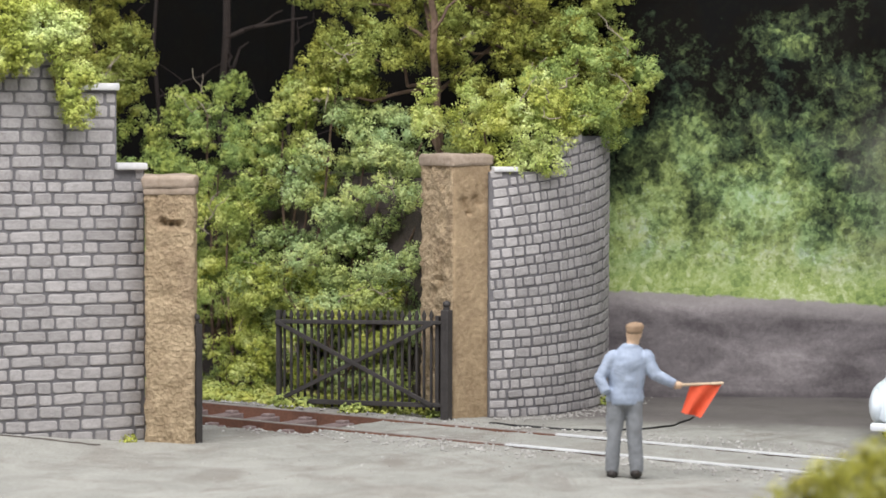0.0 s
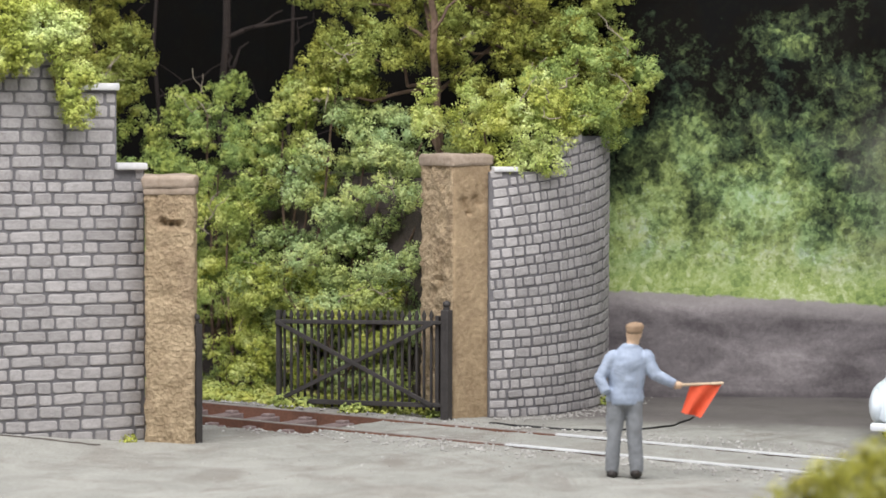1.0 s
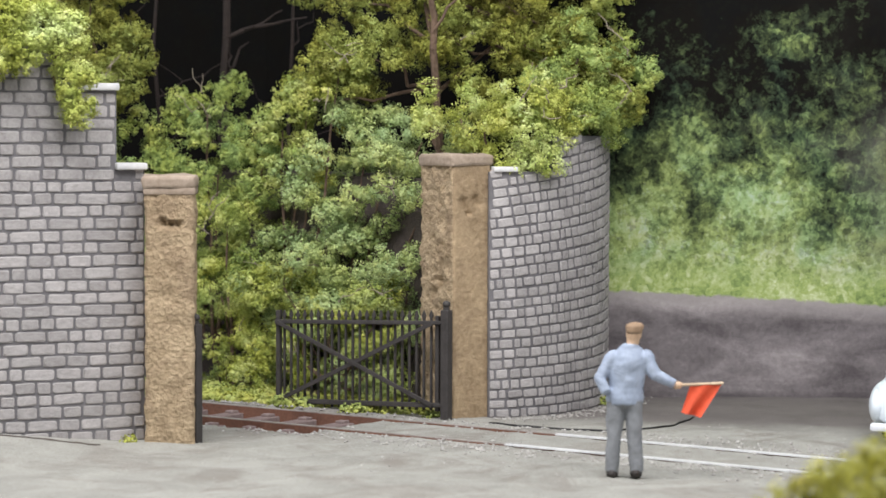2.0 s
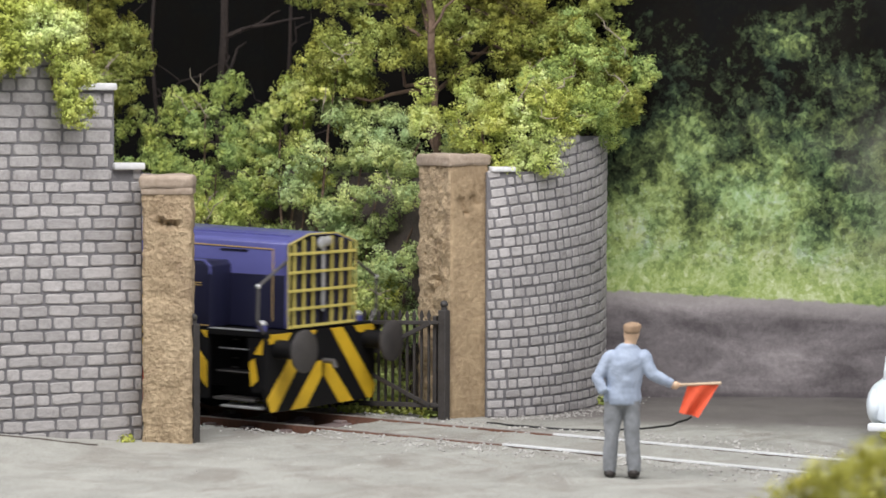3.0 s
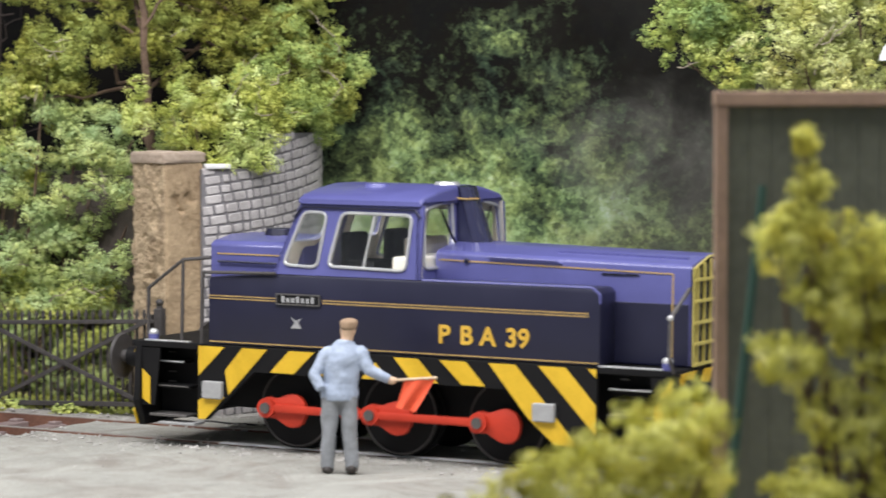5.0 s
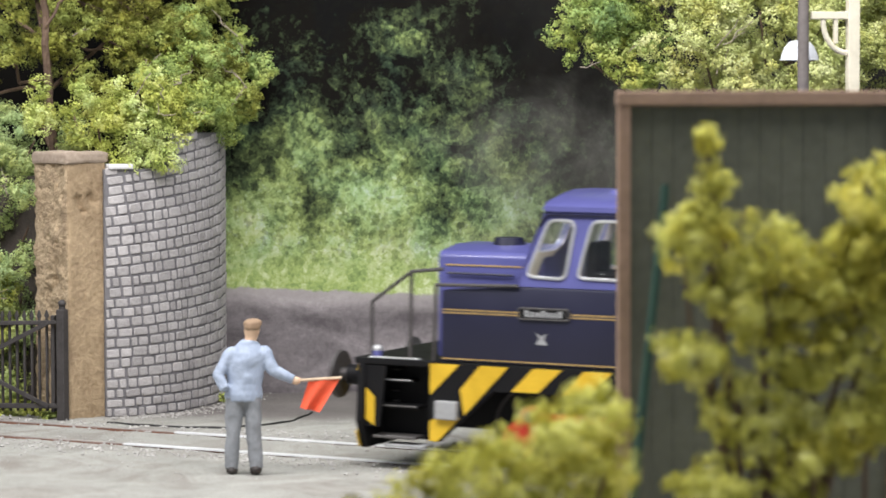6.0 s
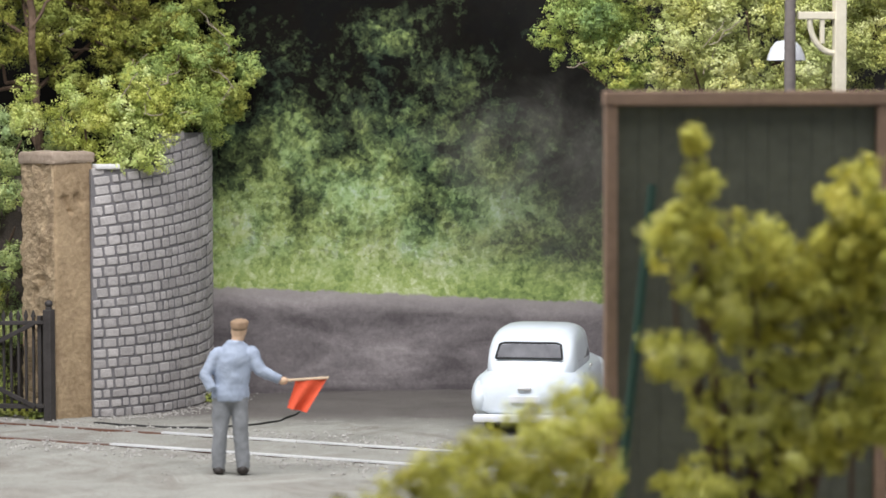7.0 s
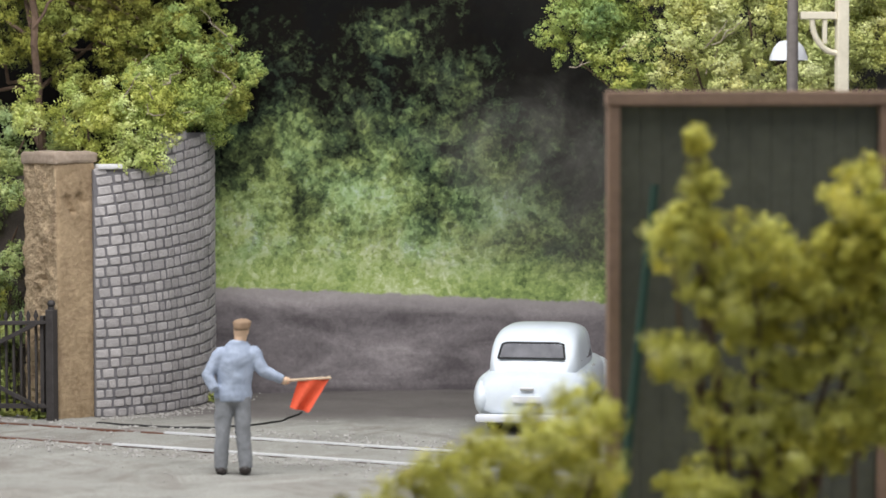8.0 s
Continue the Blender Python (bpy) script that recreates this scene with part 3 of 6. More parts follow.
# ---- gate ----
def gate_leaf(name, hinge, end, label, sag=0.0):
    """An iron paling leaf hung on its post; sag: how far it droops for each metre from the hinge."""
    d = Vector(end) - Vector(hinge)
    length = d.length
    th = thing(name, (*hinge, 0.0), label, "gate", math.degrees(math.atan2(d.y, d.x)), "yard gates")
    top, low = 1.31, 0.20
    droop = Matrix.Identity(4)
    droop[2][0] = -sag
    part("gate_post", rod(bx(B(), -0.06, 0.06, -0.06, 0.06, -0.05, 1.48, 0.012), (0, 0, 1.48), (0, 0, 1.52), 0.045), M_IRON, th)
    part("finial", ball(B(), (0, 0, 1.56), 0.055, 0.055, 0.05), M_IRON, th, smooth=True)
    part("top_rail", bx(B(), 0.08, length, 0.0, 0.06, top - 0.028, top + 0.028, 0.008, droop), M_IRON, th)
    part("bottom_rail", bx(B(), 0.08, length, 0.0, 0.06, low - 0.03, low + 0.035, 0.008, droop), M_IRON, th)
    part("hinge_stile", bx(B(), 0.12, 0.18, -0.055, 0.015, 0.12, 1.40, 0.008, droop), M_IRON, th)
    part("end_stile", bx(B(), length - 0.05, length + 0.015, -0.055, 0.015, 0.12, 1.47, 0.008, droop), M_IRON, th)
    for z in (low, top):
        part("hinge", bx(B(), 0.04, 0.22, 0.058, 0.072, z - 0.02, z + 0.02, 0.004), M_IRON, th)
    for a, b in (((0.18, low), (length - 0.05, top)), ((0.18, top), (length - 0.05, low))):
        a, b = (a[0], a[1] - sag * a[0]), (b[0], b[1] - sag * b[0])
        bm = B()
        v = Vector((b[0] - a[0], 0, b[1] - a[1]))
        turn = Matrix.Translation((a[0], 0.075 if a[1] < b[1] else 0.068, a[1])) @ Matrix.Rotation(-math.atan2(v.z, v.x), 4, "Y")
        bx(bm, 0, v.length, -0.012, 0.012, -0.03, 0.03, 0.006, turn)
        part("brace", bm, M_IRON, th)
    n = 22
    bm = B()
    bx(bm, -0.015, 0.015, -0.03, -0.004, 0.13, 1.37, 0.0)
    prism(bm, [(-0.017, 1.37), (0.017, 1.37), (0.030, 1.40), (0.0, 1.475), (-0.030, 1.40)], "y", -0.03, -0.004)
    pale = mesh_of("pale", bm, M_IRON)
    for i in range(n):
        ob = new("pale", pale)
        ob.parent = th
        x = 0.26 + (length - 0.38) * i / (n - 1)
        ob.matrix_local = pose(x * K, 0, -sag * x * K)
    return th


# ---- track ----
def build_track():
    th = thing("railway_track", (0, 0, 0), "rusty rails with bright heads let into the yard surface", "track")
    for w in (-0.62, 0.62):
        # Beyond s = -16 the glint is put in as wider, near-white heads.
        for name, half, z0, z1, mat, s0, s1 in (("rail", 0.028, -0.16, 0.018, M_RAILRUST, -46, 24), ("rail_head", 0.0285, 0.018, 0.030, M_RAILDULL, -46, -16), ("rail_head_glint", 0.048, 0.012, 0.031, M_RAILTOP, -16, 24)):
            bm = B()
            vs = []
            for s in np.arange(s0, s1 + 0.1, 1.0):
                g = grade(max(-32, min(-8, s)))
                ring = [on_track(s, w + a, g + z) for a, z in ((-half, z0), (half, z0), (half, z1), (-half, z1))]
                vs.append([bm.verts.new(q) for q in ring])
            for a, b in zip(vs, vs[1:]):
                for i in range(4):
                    bm.faces.new((a[i], b[i], b[(i + 1) % 4], a[(i + 1) % 4]))
            bmesh.ops.recalc_face_normals(bm, faces=bm.faces)
            part(name, bm, mat, th)
    bm = B()
    bx(bm, -0.13, 0.13, -1.1, 1.1, -0.22, -0.072, 0.015)
    for w in (-0.74, -0.50, 0.50, 0.74):
        bx(bm, -0.07, 0.07, w - 0.07, w + 0.07, -0.075, -0.035, 0.01)
    me = mesh_of("sleeper", bm, M_SLEEPER)
    for i in range(26):
        s = -19.25 - 0.62 * i
        ob = new("sleeper", me)
        ob.parent = th
        q = on_track(s, 0, grade(max(-32, s)))
        ob.matrix_local = pose(q.x * K, q.y * K, q.z * K, 0, 0, -32.8)
    return th


# ---- foliage ----
def leaf_cloud(blobs, clump, per, size, seed, density=1.0, fill=0.35):
    """Small bent leaves in tufts over the skin of each blob (centre, radii)."""
    rng = np.random.RandomState(seed)
    cent, outs = [], []
    for cx, cy, cz, rx, ry, rz in blobs:
        area = 4 * math.pi * ((rx * ry) ** 1.6 / 3 + (rx * rz) ** 1.6 / 3 + (ry * rz) ** 1.6 / 3) ** (1 / 1.6)
        n = max(4, int(density * area / (clump * clump * 1.7)))
        d = rng.normal(size=(n, 3))
        d /= np.linalg.norm(d, axis=1)[:, None]
        rad = 1 - fill * rng.rand(n) ** 2 + 0.07 * rng.normal(size=n)
        cent.append(np.array((cx, cy, cz)) + d * np.array((rx, ry, rz)) * rad[:, None])
        outs.append(d)
    cent, outs = np.concatenate(cent), np.concatenate(outs)
    m = len(cent) * per
    c = np.repeat(cent, per, axis=0)
    o = np.repeat(outs, per, axis=0)
    size_c = np.repeat(0.55 + 0.75 * rng.rand(len(cent)), per)
    d = rng.normal(size=(m, 3))
    d /= np.linalg.norm(d, axis=1)[:, None]
    pos = c + d * (clump * size_c * rng.rand(m) ** 0.3)[:, None] * np.array((1, 1, 0.92))
    nrm = d * 0.9 + o * 0.7 + rng.normal(size=(m, 3)) * 0.26 + np.array((0, 0, 0.15))
    nrm /= np.linalg.norm(nrm, axis=1)[:, None]
    t1 = np.cross(nrm, rng.normal(size=(m, 3)))
    t1 /= np.linalg.norm(t1, axis=1)[:, None] + 1e-9
    t2 = np.cross(nrm, t1)
    ln = (size * (0.6 + 0.8 * rng.rand(m)))[:, None]
    wd = ln * (0.55 + 0.4 * rng.rand(m))[:, None]
    bend = ln * (0.15 + 0.35 * rng.rand(m))[:, None]
    a, b = pos - t1 * ln * 0.5, pos + t1 * ln * 0.5 - nrm * bend
    l, r = pos + t2 * wd * 0.5 + nrm * bend * 0.3, pos - t2 * wd * 0.5 + nrm * bend * 0.1
    verts = np.stack([a, l, b, r], 1).reshape(-1, 3)
    i = np.arange(m) * 4
    faces = np.concatenate([np.stack([i, i + 1, i + 3], 1), np.stack([i + 1, i + 2, i + 3], 1)]).tolist()
    return verts, faces


def tufted(blobs, seed, lo=0.15, hi=0.30, flat=0.95, amount=1.6):
    """Break each blob into many small tufts round its skin and a thin core, for an uneven outline with gaps."""
    rng = random.Random(seed)
    out = []
    for cx, cy, cz, rx, ry, rz in blobs:
        n = max(5, int(amount * (rx * ry + rx * rz + ry * rz) / (hi * hi)))
        for _ in range(n):
            d = Vector([rng.gauss(0, 1) for _ in range(3)]).normalized()
            f, r = rng.uniform(0.62, 1.24), rng.uniform(lo, hi)
            out.append((cx + d.x * rx * f, cy + d.y * ry * f, cz + d.z * rz * f, r * rng.uniform(0.9, 1.35), r, r * flat * rng.uniform(0.8, 1.2)))
    return out


def limb(bm, a, b, r0, r1, seed, steps=5, wander=0.12):
    rng = random.Random(seed)
    a, b = Vector(a), Vector(b)
    pts = [a.lerp(b, i / steps) + (Vector([rng.uniform(-1, 1) for _ in range(3)]) * wander if 0 < i < steps else Vector()) for i in range(steps + 1)]
    for i in range(steps):
        rod(bm, pts[i], pts[i + 1], r0 + (r1 - r0) * i / steps, r0 + (r1 - r0) * (i + 1) / steps, 7)
    return pts


def bush(name, at, blobs, mat, label, category="bush", clump=0.066, per=21, size=0.029, seed=1, density=0.58, tuft=(0.09, 0.23), group="", trunk=None, twigs=4):
    """A plant in its own space: stems or a trunk with limbs, and a crown of leaf tufts."""
    th = thing(name, at, label, category, group=group)
    rng = random.Random(seed)
    bl = [(x - at[0], y - at[1], z - at[2], rx, ry, rz) for x, y, z, rx, ry, rz in blobs]
    if trunk:
        bm = B()
        pts = limb(bm, (0, 0, -0.05), trunk[0], trunk[1], trunk[1] * 0.55, seed, 7, 0.07)
        part("trunk", bm, M_BARK, th)
        roots = pts[3:]
    else:
        roots = [Vector((rng.uniform(-0.15, 0.15), rng.uniform(-0.15, 0.15), -0.05)) for _ in range(3)]
    for k, q in enumerate(bl):
        bm = B()
        limb(bm, roots[k % len(roots)], q[:3], 0.035, 0.012, seed + k, 5, 0.1)
        part("branch", bm, M_BARK, th)
    v, f = leaf_cloud(tufted(bl, seed, *tuft), clump, per, size, seed, density)
    ob = new("crown", raw_mesh("crown", v, f, mat))
    ob.parent = th
    for k in range(twigs):
        bm = B()
        q = bl[rng.randrange(len(bl))]
        a = Vector((q[0] + rng.uniform(-0.7, 0.7) * q[3], q[1] - q[4] * rng.uniform(0.8, 1.15), q[2] + rng.uniform(-0.5, 0.9) * q[5]))
        b = a + Vector((rng.uniform(-0.4, 0.4), rng.uniform(-0.2, 0.0), rng.uniform(0.0, 0.4)))
        pts = limb(bm, a, b, 0.009, 0.005, seed * 7 + k, 4, 0.04)
        limb(bm, pts[1], pts[1] + Vector((rng.uniform(-0.2, 0.2), 0, rng.uniform(0, 0.2))), 0.006, 0.004, seed + k, 2, 0.02)
        part("twig", bm, M_TWIG, th, "pale bare twig")
    return th


# ---- figurine with flag ----
def build_figurine():
    bm = B()

    body = B()

    def paint(i):
        """Fuse the lumps so far into one skin, smooth it and add it to the body."""
        me = bpy.data.meshes.new("lump")
        bm.to_mesh(me)
        bm.clear()
        tmp = new("lump", me)
        rm = tmp.modifiers.new("fuse", "REMESH")
        rm.mode, rm.voxel_size = "VOXEL", 0.014
        sm = tmp.modifiers.new("soften", "SMOOTH")
        sm.factor, sm.iterations = 0.5, 5
        fused = bpy.data.meshes.new_from_object(tmp.evaluated_get(bpy.context.evaluated_depsgraph_get()))
        bpy.data.objects.remove(tmp)
        before = len(body.faces)
        body.from_mesh(fused)
        body.faces.ensure_lookup_table()
        for f in body.faces[before:]:
            f.material_index, f.smooth = i, True
    # boots, trousers, jacket, arms, neck, head, cap
    for sx in (-0.135, 0.135):
        ball(bm, (sx, 0.04, 0.05), 0.075, 0.15, 0.07)
    paint(3)
    for sx in (-1, 1):
        rod(bm, (sx * 0.14, 0, 0.06), (sx * 0.115, 0.0, 0.48), 0.078, 0.088, 12)
        rod(bm, (sx * 0.115, 0.0, 0.47), (sx * 0.095, 0, 0.90), 0.088, 0.115, 12)
        ball(bm, (sx * 0.115, 0.0, 0.475), 0.09, 0.09, 0.09)
    ball(bm, (0, 0, 0.88), 0.20, 0.135, 0.12)
    paint(1)
    rings = []
    for z, rx, ry in ((0.82, 0.205, 0.135), (0.90, 0.215, 0.145), (1.02, 0.195, 0.135), (1.14, 0.205, 0.14), (1.28, 0.215, 0.15), (1.37, 0.195, 0.14), (1.44, 0.14, 0.11), (1.51, 0.08, 0.085)):
        rings.append([bm.verts.new((rx * math.cos(2 * math.pi * i / 22), ry * math.sin(2 * math.pi * i / 22), z)) for i in range(22)])
    for a, b in zip(rings, rings[1:]):
        for i in range(22):
            bm.faces.new((a[i], a[(i + 1) % 22], b[(i + 1) % 22], b[i]))
    bm.faces.new(rings[0][::-1])
    bm.faces.new(rings[-1])
    for sx in (-1, 1):
        ball(bm, (sx * 0.185, 0, 1.345), 0.085, 0.095, 0.095)
    for pts in (((-0.20, 0, 1.35), (-0.30, -0.05, 1.12), (-0.22, -0.13, 0.96)), ((0.20, 0, 1.36), (0.30, -0.05, 1.17), (0.54, -0.03, 1.055))):
        rod(bm, pts[0], pts[1], 0.08, 0.068, 12)
        rod(bm, pts[1], pts[2], 0.068, 0.055, 12)
        ball(bm, pts[1], 0.069, 0.069, 0.069)
    paint(0)
    ball(bm, (0.575, -0.03, 1.045), 0.062, 0.045, 0.05)
    rod(bm, (0.02, 0, 1.44), (0.03, 0.0, 1.58), 0.068, 0.075, 12)
    ball(bm, (0.03, 0.01, 1.625), 0.095, 0.11, 0.12)
    paint(2)
    ball(bm, (0.03, 0.0, 1.695), 0.112, 0.125, 0.055)
    bx(bm, -0.06, 0.12, 0.10, 0.19, 1.672, 1.69, 0.008)
    ball(bm, (0.03, -0.045, 1.655), 0.10, 0.075, 0.055)
    paint(4)
    for v in body.verts:
        if v.co.z < 1.5:
            v.co += 0.011 * Vector(noise.noise_vector(v.co * 6)) + 0.004 * Vector(noise.noise_vector(v.co * 21))
    for v in body.verts:
        v.co.x += 0.075 * max(0.0, v.co.z - 0.85) / 0.8
    bm.free()
    ob = part("figurine", body, [M_JACKET, M_TROUSER, M_SKIN, M_BOOT, M_CAPCLOTH])
    ob.matrix_world = pose(2.04 * K, 28.04 * K, 0.0, 0, 0, -4)
    tagged(ob, "painted model figurine in pale blue jacket and grey trousers", "figurine")


def build_flag():
    th = thing("signal_flag", (2.04, 28.04, 0.0), "small red signal flag on a pale wooden stick", "flag", -4)
    part("stick", rod(B(), (0.55, -0.035, 1.045), (1.10, -0.045, 1.075), 0.016, n=8), M_STICK, th)
    bm = B()
    nx, nz = 12, 10
    g = {}
    for side in (0, 1):
        for i in range(nx + 1):
            for k in range(nz + 1):
                u, w = i / nx, k / nz
                x = 0.735 + 0.345 * u - 0.10 * w - 0.13 * u * w
                z = 1.06 - 0.37 * w + 0.05 * w * (1 - u)
                y = -0.045 + 0.028 * math.sin(9 * u + 2.2 * w) * (0.3 + w) + 0.012 * side
                g[side, i, k] = bm.verts.new((x, y, z))
    for side in (0, 1):
        for i in range(nx):
            for k in range(nz):
                bm.faces.new((g[side, i, k], g[side, i + 1, k], g[side, i + 1, k + 1], g[side, i, k + 1]))
    edge = [(i, 0) for i in range(nx)] + [(nx, k) for k in range(nz)] + [(i, nz) for i in range(nx, 0, -1)] + [(0, k) for k in range(nz, 0, -1)]
    for a, b in zip(edge, edge[1:] + edge[:1]):
        bm.faces.new((g[0, a[0], a[1]], g[0, b[0], b[1]], g[1, b[0], b[1]], g[1, a[0], a[1]]))
    bmesh.ops.recalc_face_normals(bm, faces=bm.faces)
    part("cloth", bm, M_FLAG, th, "creased red flag cloth", smooth=True)


# ---- white saloon car ----
def loft(bm, sections):
    """Closed rings of equal count, joined in order and capped."""
    rings = [[bm.verts.new(q) for q in r] for r in sections]
    n = len(rings[0])
    for a, b in zip(rings, rings[1:]):
        for i in range(n):
            bm.faces.new((a[i], a[(i + 1) % n], b[(i + 1) % n], b[i]))
    bm.faces.new(rings[0])
    bm.faces.new(rings[-1])
    bmesh.ops.recalc_face_normals(bm, faces=bm.faces)
    return bm


def rounded_ring(y, half, z0, z1, power=3.2, n=28, lean=0.0):
    out = []
    for i in range(n):
        a = 2 * math.pi * i / n
        c, s_ = math.cos(a), math.sin(a)
        x = half * math.copysign(abs(c) ** (2 / power), c)
        z = (z0 + z1) / 2 + (z1 - z0) / 2 * math.copysign(abs(s_) ** (2 / power), s_)
        out.append((x * (1 - lean * max(0, (z - z0) / (z1 - z0))), y, z))
    return out


def lean_in(sx):
    """Leans a side window inwards with the cabin above the waist."""
    m = Matrix.Identity(4)
    m[0][2], m[0][3] = -sx * 0.22, sx * 0.22 * 0.93
    return m


def build_car():
    th = thing("saloon_car", (5.93, 30.85, 0.0), "glossy white rounded vintage saloon car parked by the rails", "car", -20.0)
    th.scale = (0.94, 0.94, 0.94)
    lower = [(0.03, 0.54, 0.30, 0.62), (0.08, 0.64, 0.24, 0.75), (0.25, 0.71, 0.21, 0.84), (0.75, 0.735, 0.20, 0.90), (1.4, 0.735, 0.20, 0.92), (2.4, 0.72, 0.22, 0.92), (2.9, 0.68, 0.22, 0.90), (3.5, 0.60, 0.24, 0.84), (3.72, 0.46, 0.34, 0.70)]
    part("body", loft(B(), [rounded_ring(*q, power=3.4) for q in lower]), M_WHITE, th, smooth=True)
    cabin = [(0.34, 0.52, 0.68, 0.86, 3.4, 40, 0.08), (0.50, 0.61, 0.68, 1.10, 4.0, 40, 0.09), (0.66, 0.635, 0.68, 1.27, 4.2, 40, 0.10), (0.86, 0.645, 0.68, 1.365, 4.2, 40, 0.11), (1.1, 0.65, 0.68, 1.405, 4.4, 40, 0.12), (1.5, 0.655, 0.68, 1.415, 4.4, 40, 0.13), (1.95, 0.64, 0.68, 1.38, 4.2, 40, 0.13), (2.25, 0.61, 0.68, 1.20, 3.6, 40, 0.12), (2.5, 0.57, 0.68, 0.95, 3.2, 40, 0.1)]
    part("cabin", loft(B(), [rounded_ring(*q) for q in cabin]), M_WHITE, th, smooth=True)
    for sx in (-1, 1):
        wing = B()
        ball(wing, (sx * 0.62, 0.60, 0.48), 0.18, 0.60, 0.31, sub=3)
        part("rear_wing", wing, M_WHITE, th, smooth=True)
        wing = B()
        ball(wing, (sx * 0.56, 2.95, 0.52), 0.19, 0.66, 0.29, sub=3)
        part("front_wing", wing, M_WHITE, th, smooth=True)
        for y in (0.72, 2.85):
            wheel = part("wheel", rod(B(), (sx * 0.47, y, 0.27), (sx * 0.63, y, 0.27), 0.27, n=24), M_RUBBER, th, smooth=True)
            part("hub_cap", rod(B(), (sx * 0.60, y, 0.27), (sx * 0.655, y, 0.27), 0.14, 0.10, 16), M_SILVER, wheel, smooth=True)
        light = ball(B(), (sx * 0.60, 0.085, 0.55), 0.035, 0.03, 0.06)
        part("tail_light", light, M_GREYBOX, th, smooth=True)
        bm = B()
        prism(bm, [(0.86, 0.93), (1.30, 0.93), (1.30, 1.22), (1.06, 1.22)], "x", sx * 0.58, sx * 0.618)
        bmesh.ops.transform(bm, matrix=lean_in(sx), verts=bm.verts)
        part("side_window", bm, M_CARGLASS, th)
        bm = B()
        prism(bm, [(1.37, 0.93), (1.90, 0.93), (1.80, 1.20), (1.37, 1.22)], "x", sx * 0.59, sx * 0.625)
        bmesh.ops.transform(bm, matrix=lean_in(sx), verts=bm.verts)
        part("side_window", bm, M_CARGLASS, th)
        part("door_handle", bx(B(), sx * 0.71 - 0.012, sx * 0.71 + 0.02, 1.30, 1.42, 0.82, 0.85, 0.006), M_SILVER, th)
    # rear window, set in the sloping back of the cabin
    tilt = Matrix.Translation((0, 0.535, 1.045)) @ Matrix.Rotation(radians(-37), 4, "X")
    bm = B()
    prism(bm, [(-0.44, -0.115), (0.44, -0.115), (0.41, 0.09), (0.34, 0.115), (-0.34, 0.115), (-0.41, 0.09)], "y", -0.085, 0.02, 0.008)
    bmesh.ops.transform(bm, matrix=tilt, verts=bm.verts)
    window = part("rear_window", bm, M_CARGLASS, th)
    bm = B()
    path_rod(bm, [tilt @ Vector(q) for q in ((-0.455, -0.086, -0.12), (0.455, -0.086, -0.12), (0.42, -0.086, 0.10), (0.35, -0.086, 0.128), (-0.35, -0.086, 0.128), (-0.42, -0.086, 0.10), (-0.455, -0.086, -0.12))], 0.014, 6)
    part("window_seal", bm, M_RUBBER, window)
    part("rear_bumper", bx(B(), -0.70, 0.70, -0.04, 0.05, 0.17, 0.28, 0.035), M_LAMPWHITE, th, "white bumper", smooth=True)
    part("boot_handle", bx(B(), -0.09, 0.09, -0.01, 0.06, 0.60, 0.64, 0.01), M_SILVER, th)
    part("number_plate", bx(B(), -0.20, 0.20, -0.015, 0.02, 0.44, 0.53, 0.006), M_LAMPWHITE, th)
    part("exhaust", rod(B(), (-0.35, -0.02, 0.17), (-0.35, 0.5, 0.19), 0.025), M_STEEL, th)
    part("underbody", bx(B(), -0.52, 0.52, 0.25, 3.4, 0.14, 0.30, 0.03), M_BLACK, th)


# ---- hoarding, lamps ----
def build_hoarding():
    th = thing("hoarding", (4.51, 20.0, 0.0), "dark green boarded hoarding in a brown wooden frame", "hoarding", -3)
    w, h = 2.36, 4.16
    part("stile", bx(B(), 0, 0.10, -0.06, 0.06, -0.05, h - 0.10, 0.012), M_BOARDFRAME, th, "brown wooden upright")
    part("stile", bx(B(), w - 0.10, w, -0.06, 0.06, -0.05, h - 0.10, 0.012), M_BOARDFRAME, th, "brown wooden upright")
    part("top_rail", bx(B(), -0.01, w + 0.01, -0.07, 0.07, h - 0.10, h + 0.02, 0.014), M_BOARDFRAME, th, "brown wooden top rail")
    part("bottom_rail", bx(B(), 0.10, w - 0.10, -0.05, 0.05, 0.5, 0.62, 0.012), M_BOARDFRAME, th, "brown wooden bottom rail")
    part("backing_sheet", bx(B(), 0.09, w - 0.09, 0.036, 0.05, 0.60, h - 0.08), M_BOARD, th)
    n = 12
    for i in range(n):
        x0 = 0.10 + (w - 0.20) * i / n
        part("board", bx(B(), x0 + 0.0015, x0 + (w - 0.20) / n - 0.0015, 0.0, 0.034, 0.62, h - 0.10, 0.003), M_BOARD, th)
    pole = thing("leaning_pole", (4.44, 19.55, 0.0), "dark green pole leaning before the hoarding", "pole")
    part("shaft", limb_pole(), M_GREENPOLE, pole, smooth=True)


def limb_pole():
    return rod(B(), (0, 0, -0.03), (0.42, 0.25, 3.42), 0.042, 0.036, 14)


